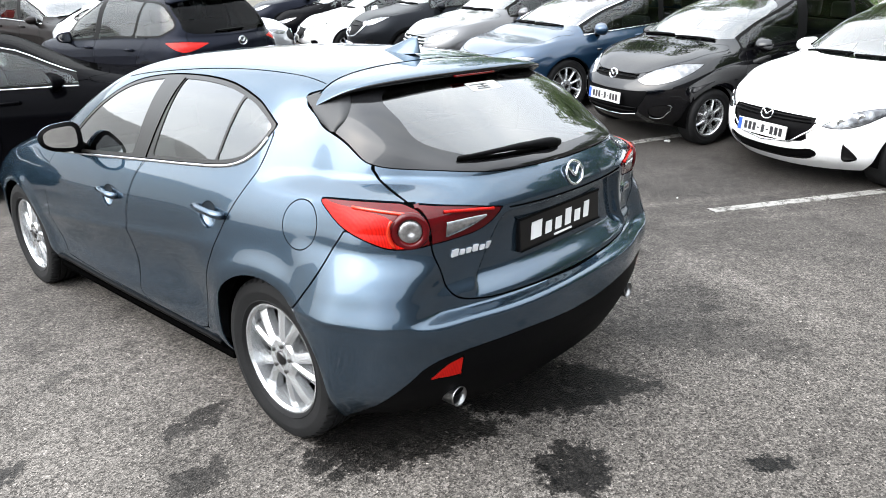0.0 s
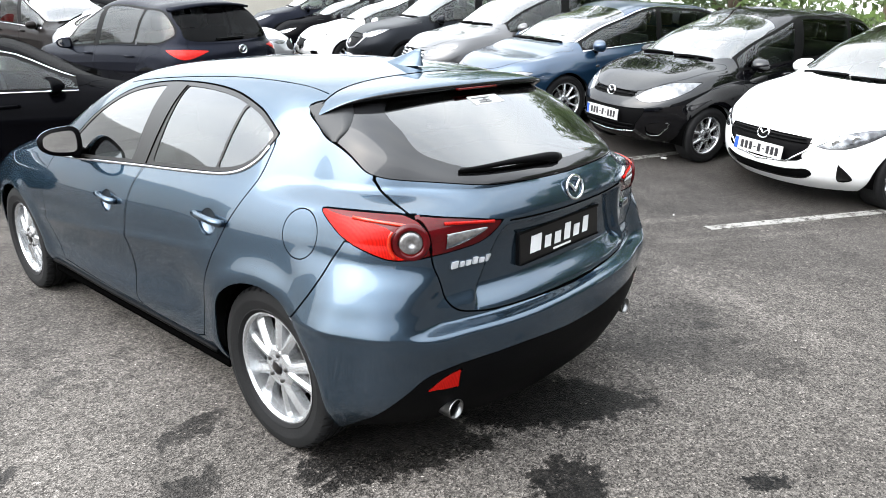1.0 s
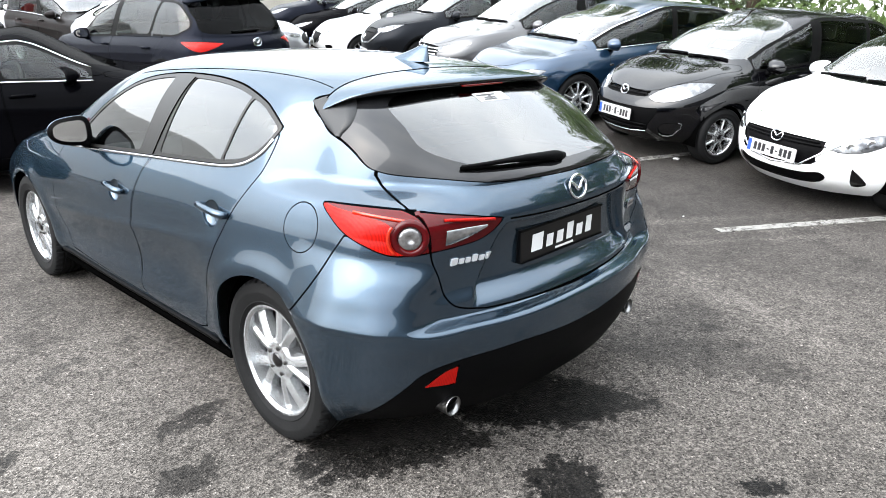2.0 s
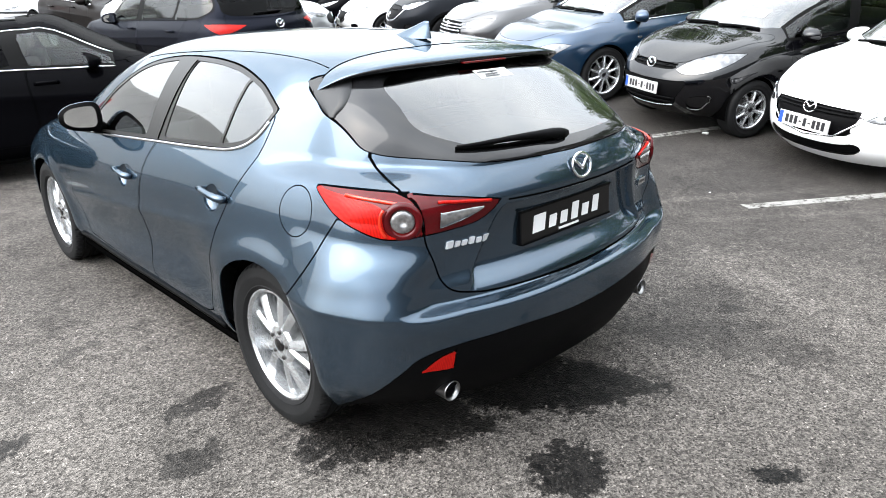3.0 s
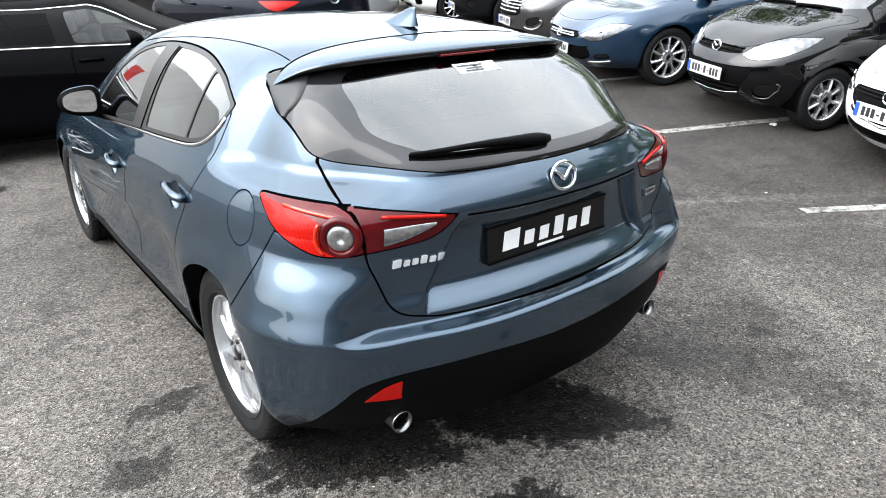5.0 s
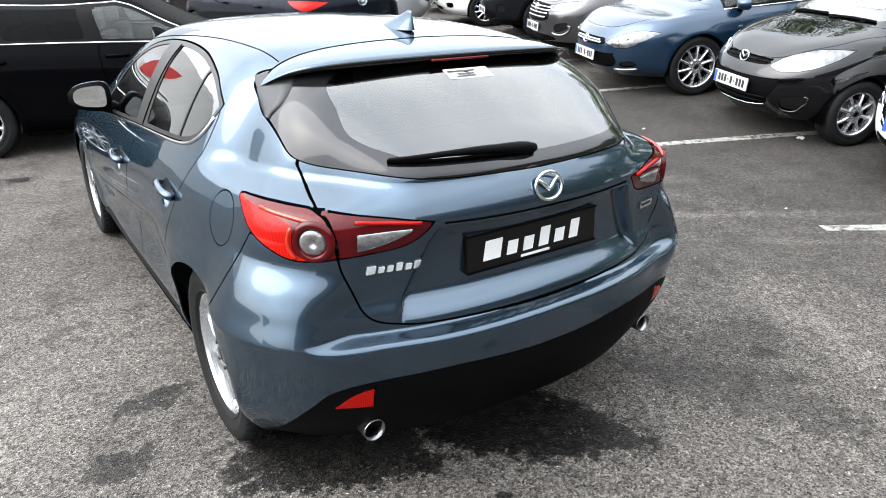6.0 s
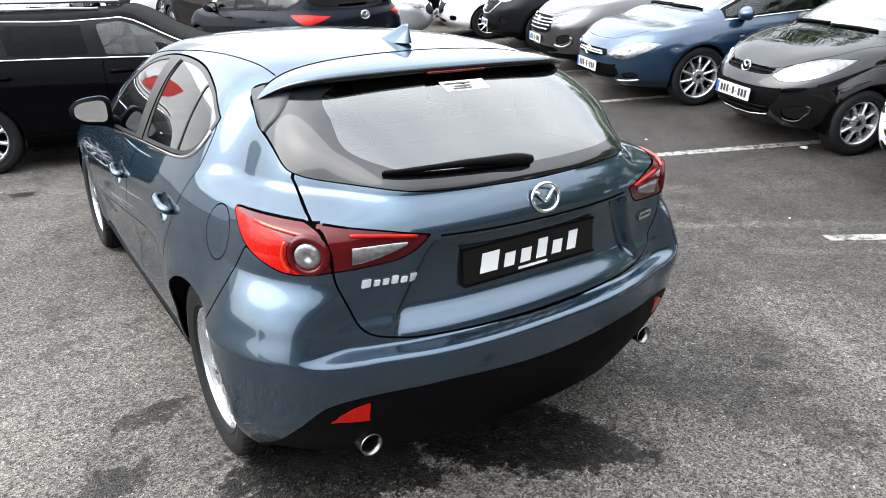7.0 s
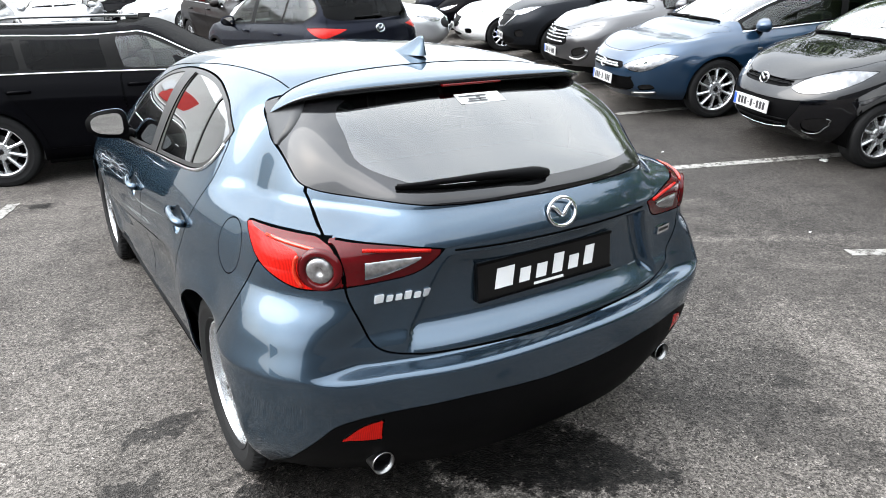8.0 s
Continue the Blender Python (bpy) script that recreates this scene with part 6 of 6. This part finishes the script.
def wall(name, x0, y0, x1, y1, high, mat, label, courses=0):
    """A plain building wall with real thickness."""
    d = Vector((x1 - x0, y1 - y0, 0))
    u = d.normalized()
    v = Vector((-u.y, u.x, 0))
    base = min(rise(x0, y0), rise(x1, y1)) - 0.3
    bm = bmesh.new()
    M = Matrix.Translation((x0, y0, base)) @ Matrix.Rotation(math.atan2(u.y, u.x), 4, "Z")
    box(bm, (0, 0, 0), (d.length, 0.3, high))
    for i in range(courses):
        z = 0.6 + i * (high - 0.8) / max(1, courses)
        box(bm, (0, -0.03, z), (d.length, -0.002, z + (high - 0.8) / courses - 0.05))
    for w in bm.verts:
        w.co = M @ w.co
    tagged(part(name, bm, mat, smooth=False), label, "wall", kind="structure")


wall("wall_north", -24, 34, 5, 33, 8.4, CLADDING, "tall pale grey corrugated metal wall beyond the far row of cars", 40)
wall("wall_north_east", 5.2, 33, 34, 31, 3.4, RENDER_WALL, "pale rendered wall beyond the far row of cars")
wall("wall_west", -26, 4, -24, -30, 2.2, RENDER_WALL, "low pale rendered boundary wall")
# unseen wall, added to darken what the car bodies reflect from the south
wall("unseen_wall_south", -15, -12.0, 16, -10.5, 5.0, DARK_CLAD, "unseen dark clad wall added to the south to darken reflections", 14)


def sign_board(x0, x1, z0, z1, mat, label):
    """A flat panel fixed to the tall wall."""
    bm = box(bmesh.new(), (x0, 33.1, z0), (x1, 33.3, z1), 0.02)
    tagged(part("sign_board", bm, mat, smooth=False), label, "sign")


sign_board(-6.3, -4.7, 3.6, 5.6, material("red_panel", (0.42, 0.02, 0.015), 0.4, grain=0.06, scale=8), "red panel fixed to the pale grey metal wall")
sign_board(-4.6, -3.2, 4.4, 5.8, material("white_panel", (0.7, 0.71, 0.73), 0.4, grain=0.05, scale=8), "white panel fixed to the pale grey metal wall")


def litter(x, y, size, seed):
    """A crumpled scrap of white paper."""
    rng = random.Random(seed)
    bm = bmesh.new()
    bmesh.ops.create_icosphere(bm, subdivisions=2, radius=size)
    for v in bm.verts:
        k = rng.uniform(0.6, 1.25)
        v.co = Vector((v.co.x * k * 1.5, v.co.y * k, abs(v.co.z) * k * 0.6))
        v.co += Vector((x, y, rise(x, y)))
    tagged(part("paper_scrap", bm, CREAM, smooth=False), "small crumpled scrap of white paper on the asphalt", "litter")


litter(5.0, 1.98, 0.035, 5)
litter(4.1, 3.1, 0.012, 6)
litter(3.3, 1.1, 0.010, 7)


# ---- parked cars ----
def lowered(front, dz):
    """Nose details a little lower on the body."""
    out = dict(front)
    for key in ("head", "grille", "intake", "fog", "trim"):
        if key in front:
            out[key] = [(a, z - dz) for a, z in front[key]]
    out["blades"] = [([(a, z - dz) for a, z in pts], r) for pts, r in front.get("blades", ())]
    out["bars"] = [(z - dz, half) for z, half in front.get("bars", ())]
    out["bulbs"] = [(u, z - dz, r) for u, z, r in front.get("bulbs", ())]
    return out


TEN, FIVE, TWIN = (10, 0.0, 0.03, 0.12), (5, 0.0, 0.06, 0.0), (5, 0.2, 0.032, 0.0)
small_white = layout(4.06, 0.8475, 1.48, 0.69, 3.26, 0.30, 0.95, 0.945, 3.05, 2.15, 0.62, tail=0.14, z0=0.165)
parked_car("small_hatchback", "white small hatchback facing the aisle, black shield grille", small_white, WHITE, (4.27, 0.80), 156, TWIN,
           lowered(dict(head=[(0.50, 0.635), (0.66, 0.60), (0.92, 0.63), (1.28, 0.775), (1.0, 0.76), (0.7, 0.695)], head_sharp=(0, 3),
                grille=[(-1, 0.685), (0.36, 0.675), (0.50, 0.645), (0.44, 0.55), (0.30, 0.455), (-1, 0.425)], grille_sharp=(0, 5),
                intake=[(-1, 0.375), (0.2, 0.38), (0.50, 0.41), (0.56, 0.35), (0.3, 0.295), (-1, 0.285)], intake_sharp=(0, 5),
                fog=[(0.80, 0.48), (0.96, 0.36), (0.92, 0.325), (0.82, 0.335)], fog_sharp=(0,), bars=((0.655, 0.38), (0.63, 0.40)), trim=[(-0.52, 0.66), (-0.40, 0.56), (-0.27, 0.455), (0, 0.425), (0.27, 0.455), (0.40, 0.56), (0.52, 0.66)],
                bulbs=((0.74, 0.655, 0.038), (0.92, 0.69, 0.040))), 0.06), plate_z=0.46, badge_z=0.585, detail=1.3, rim=0.2)
small_black = layout(3.92, 0.8475, 1.475, 0.68, 3.17, 0.295, 0.96, 0.98, 3.0, 2.1, 0.6, tail=0.14)
parked_car("small_hatchback", "glossy black small hatchback facing the aisle, clear headlamps", small_black, BLACK_GLOSS, (4.72, 2.62), 158, (8, 0.0, 0.032, 0.0),
           lowered(dict(head=[(0.45, 0.70), (0.58, 0.665), (0.85, 0.695), (1.10, 0.775), (1.27, 0.87), (0.95, 0.865), (0.62, 0.79)], head_sharp=(0, 4),
                grille=[(-1, 0.745), (0.30, 0.75), (0.42, 0.735), (0.30, 0.695), (-1, 0.685)], grille_sharp=(0, 4),
                intake=[(-1, 0.585), (0.40, 0.595), (0.60, 0.60), (0.50, 0.44), (0.34, 0.34), (-1, 0.32)], intake_sharp=(0, 5),
                fog=[(0.66, 0.44), (0.88, 0.47), (0.92, 0.42), (0.80, 0.33), (0.66, 0.35)], trim=[(-0.38, 0.355), (-0.2, 0.33), (0, 0.325), (0.2, 0.33), (0.38, 0.355)], bars=((0.72, 0.3), (0.42, 0.4), (0.38, 0.36)),
                bulbs=((0.66, 0.745, 0.038), (0.80, 0.775, 0.040)), trim_r=0.005, pale=True, repeater=0.70, blades=(([(0.66, 0.345), (0.80, 0.325), (0.92, 0.415), (0.90, 0.47)], 0.005),)), 0.02), plate_z=0.49, badge_z=0.705, detail=1.3, rim=0.19)
coupe = layout(4.47, 0.92, 1.48, 0.80, 3.47, 0.335, 0.98, 0.99, 3.40, 2.35, 0.75, tail=0.16)
parked_car("coupe_hatchback", "ocean-blue three-door hatchback facing the aisle, alloy wheels", coupe, OCEAN, (5.0, 4.85), 159, TEN,
           lowered(dict(head=[(0.44, 0.705), (0.62, 0.655), (0.88, 0.68), (1.26, 0.84), (1.0, 0.855), (0.66, 0.785)], head_sharp=(0, 3),
                grille=[(-1, 0.73), (0.30, 0.745), (0.42, 0.73), (0.30, 0.665), (-1, 0.65)], grille_sharp=(0, 4), bars=((0.69, 0.32), (0.715, 0.3)), bar_mat=CHROME, bar_r=0.012,
                intake=[(-1, 0.575), (0.42, 0.58), (0.60, 0.57), (0.50, 0.42), (-1, 0.39)], intake_sharp=(0, 4),
                fog=[(0.72, 0.49), (0.90, 0.515), (0.96, 0.47), (0.76, 0.44)], bulbs=((0.68, 0.725, 0.036), (0.82, 0.75, 0.036)), pale=True, repeater=0.76, blades=(([(0.60, 0.40), (0.76, 0.405), (0.98, 0.43)], 0.02),)), 0.11), rear_doors=False, chrome=True, plate_z=0.43, badge_z=0.59, detail=1.2, rim=0.235)
suv_grey = layout(4.47, 0.925, 1.65, 0.85, 3.52, 0.355, 1.08, 1.10, 3.35, 2.4, 0.7, tail=0.14, z0=0.25)
parked_car("suv", "metallic grey suv facing the aisle, barred chrome grille", suv_grey, GREY, (5.69, 6.6), 156, TEN,
           lowered(dict(head=[(0.44, 0.86), (0.56, 0.80), (0.86, 0.83), (1.22, 0.94), (0.95, 0.935), (0.62, 0.89)], head_sharp=(0, 3),
                grille=[(-1, 0.885), (0.38, 0.88), (0.48, 0.80), (0.36, 0.66), (-1, 0.65)], grille_sharp=(0, 4), bars=((0.84, 0.40), (0.80, 0.42), (0.76, 0.40), (0.71, 0.36)), bar_mat=CHROME, bar_r=0.013,
                intake=[(-1, 0.46), (0.50, 0.47), (0.45, 0.38), (-1, 0.36)], fog=[(0.66, 0.62), (0.90, 0.66), (0.92, 0.58), (0.68, 0.53)], bulbs=((0.66, 0.855, 0.035), (0.80, 0.875, 0.035)), pale=True, repeater=0.85, blades=(([(0.60, 0.52), (0.80, 0.49), (0.96, 0.56), (0.93, 0.62)], 0.018),)), 0.05), clad=0.05, plate_z=0.52, badge_z=0.77, rim=0.225)
suv_black = layout(4.54, 0.92, 1.68, 0.92, 3.62, 0.36, 1.08, 1.10, 3.40, 2.45, 0.7, tail=0.14, z0=0.25)
parked_car("suv", "dark charcoal suv facing the aisle, black shield grille", suv_black, CHARCOAL, (6.7, 9.15), 153, TEN,
           dict(head=[(0.52, 0.88), (0.62, 0.84), (0.9, 0.86), (1.25, 0.98), (0.95, 0.97), (0.66, 0.92)], head_sharp=(0, 3),
                grille=[(-1, 0.90), (0.42, 0.89), (0.50, 0.80), (0.34, 0.66), (-1, 0.63)], grille_sharp=(0, 4), trim=[(-0.52, 0.88), (-0.42, 0.74), (-0.3, 0.66), (0, 0.63), (0.3, 0.66), (0.42, 0.74), (0.52, 0.88)],
                intake=[(-1, 0.46), (0.50, 0.47), (0.45, 0.36), (-1, 0.34)], fog=[(0.70, 0.58), (0.90, 0.60), (0.92, 0.50), (0.72, 0.48)], bulbs=((0.6, 0.88, 0.05),)), clad=0.05, plate_z=0.48, badge_z=0.74, rim=0.225)
hatch_white = layout(4.46, 0.8975, 1.45, 0.84, 3.54, 0.325, 0.97, 0.985, 3.35, 2.35, 0.75, tail=0.14)
parked_car("hatchback", "pearl white hatchback facing the aisle, dark shield grille", hatch_white, WHITE, (7.1, 11.3), 152, TEN,
           dict(head=[(0.46, 0.70), (0.62, 0.665), (0.9, 0.68), (1.2, 0.79), (0.9, 0.765)], head_sharp=(0, 3),
                grille=[(-1, 0.72), (0.40, 0.70), (0.48, 0.62), (0.32, 0.49), (-1, 0.46)], grille_sharp=(0, 4), trim=[(-0.5, 0.70), (-0.40, 0.57), (-0.28, 0.48), (0, 0.46), (0.28, 0.48), (0.40, 0.57), (0.5, 0.70)],
                intake=[(-1, 0.39), (0.4, 0.39), (0.36, 0.31), (-1, 0.30)], fog=[(0.74, 0.46), (0.92, 0.46), (0.92, 0.38), (0.74, 0.38)], bulbs=((0.6, 0.71, 0.04),)), plate_z=0.50, badge_z=0.66, rim=0.21)

parked_car("hatchback", "black hatchback facing the aisle, beside the pearl white one", hatch_white, BLACK_PAINT, (8.0, 13.5), 152, TEN,
           dict(head=[(0.46, 0.70), (0.62, 0.665), (0.9, 0.68), (1.2, 0.79), (0.9, 0.765)], head_sharp=(0, 3), grille=[(-1, 0.72), (0.40, 0.70), (0.48, 0.62), (0.32, 0.49), (-1, 0.46)], grille_sharp=(0, 4)), plate_z=0.50, badge_z=0.66, rim=0.21)
parked_car("suv", "dark navy suv facing the aisle at the end of the row", suv_black, NAVY, (8.9, 15.9), 152, TEN,
           dict(head=[(0.52, 0.88), (0.62, 0.84), (0.9, 0.86), (1.25, 0.98), (0.95, 0.97)], head_sharp=(0, 3), grille=[(-1, 0.90), (0.42, 0.89), (0.50, 0.80), (0.34, 0.66), (-1, 0.63)], grille_sharp=(0, 4)), clad=0.05, plate_z=0.48, badge_z=0.74, rim=0.225)

# the rows beyond the aisle
suv_navy = layout(4.54, 0.92, 1.63, 0.92, 3.62, 0.36, 1.02, 1.06, 3.40, 2.45, 0.62, tail=0.13, z0=0.25)
parked_car("suv", "dark navy suv seen from behind, red tail lamps", suv_navy, NAVY, (2.75, 11.81), 97, TEN, {},
           rear=dict(lamp=[(1.32, 1.03), (1.0, 1.035), (0.58, 1.01), (0.76, 0.95), (0.98, 0.905), (1.15, 0.94)], sharp=(0, 2), gate=0.62, badge=0.985), clad=0.05, detail=1.2, privacy=False, rim=0.225, plate_z=0.8)
estate = layout(4.80, 0.92, 1.42, 1.02, 3.77, 0.345, 0.97, 0.98, 3.15, 2.2, 0.55, tail=0.12, wag=0.06)
estate["yB"] = 2.18
parked_car("estate_car", "black estate car with roof rails parked across the aisle", estate, BLACK_PAINT, (2.45, 5.70), -20, (10, 0.0, 0.032, 0.0), {}, chrome=True, privacy=True, rails=True, detail=1.2, rim=0.225)
suv_brown = layout(4.55, 0.91, 1.68, 0.93, 3.55, 0.35, 1.08, 1.10, 3.35, 2.35, 0.6, tail=0.13, z0=0.25)
parked_car("suv", "dark brown suv beyond the black estate car", suv_brown, BROWN, (4.09, 12.9), -85, FIVE,
           dict(head=[(0.5, 0.86), (0.62, 0.80), (0.9, 0.83), (1.25, 0.95), (0.95, 0.94)], head_sharp=(0, 3), grille=[(-1, 0.86), (0.42, 0.85), (0.4, 0.70), (-1, 0.68)]), chrome=True, rim=0.215)
saloon = layout(4.6, 0.9, 1.45, 0.95, 3.65, 0.325, 0.97, 0.985, 3.4, 2.4, 0.8, tail=0.14)
parked_car("hatchback", "pale silver car beside the navy suv", saloon, SILVER, (6.8, 11.0), -40, TEN,
           dict(head=[(0.46, 0.70), (0.62, 0.665), (0.9, 0.68), (1.2, 0.79), (0.9, 0.765)], head_sharp=(0, 3), grille=[(-1, 0.70), (0.40, 0.69), (0.36, 0.52), (-1, 0.50)]), rim=0.21)
parked_car("hatchback", "black car behind the silver one", saloon, BLACK_PAINT, (7.0, 13.9), -40, TEN,
           dict(head=[(0.46, 0.70), (0.62, 0.665), (0.9, 0.68), (1.2, 0.79), (0.9, 0.765)], head_sharp=(0, 3), grille=[(-1, 0.70), (0.40, 0.69), (0.36, 0.52), (-1, 0.50)]), rim=0.21)
shield = dict(head=[(0.46, 0.70), (0.62, 0.665), (0.9, 0.68), (1.2, 0.79), (0.9, 0.765)], head_sharp=(0, 3), grille=[(-1, 0.72), (0.40, 0.70), (0.48, 0.62), (0.32, 0.49), (-1, 0.46)], grille_sharp=(0, 4), trim=[(-0.5, 0.70), (-0.40, 0.57), (-0.28, 0.48), (0, 0.46), (0.28, 0.48), (0.40, 0.57), (0.5, 0.70)],
              intake=[(-1, 0.39), (0.4, 0.39), (0.36, 0.31), (-1, 0.30)])
parked_car("saloon_car", "white car with a dark grille in the far row", saloon, WHITE, (2.5, 21.0), -135, TEN, shield, rim=0.23)
parked_car("saloon_car", "black car with a dark grille in the far row", saloon, BLACK_PAINT, (2.0, 23.4), -135, TEN, shield, rim=0.23)
parked_car("saloon_car", "pale silver car in the far row", saloon, SILVER, (0.2, 20.0), -105, TEN, shield, rim=0.23)
parked_car("saloon_car", "pale silver car in the far row", saloon, SILVER, (-2.3, 19.0), -105, TEN, shield, rim=0.23)
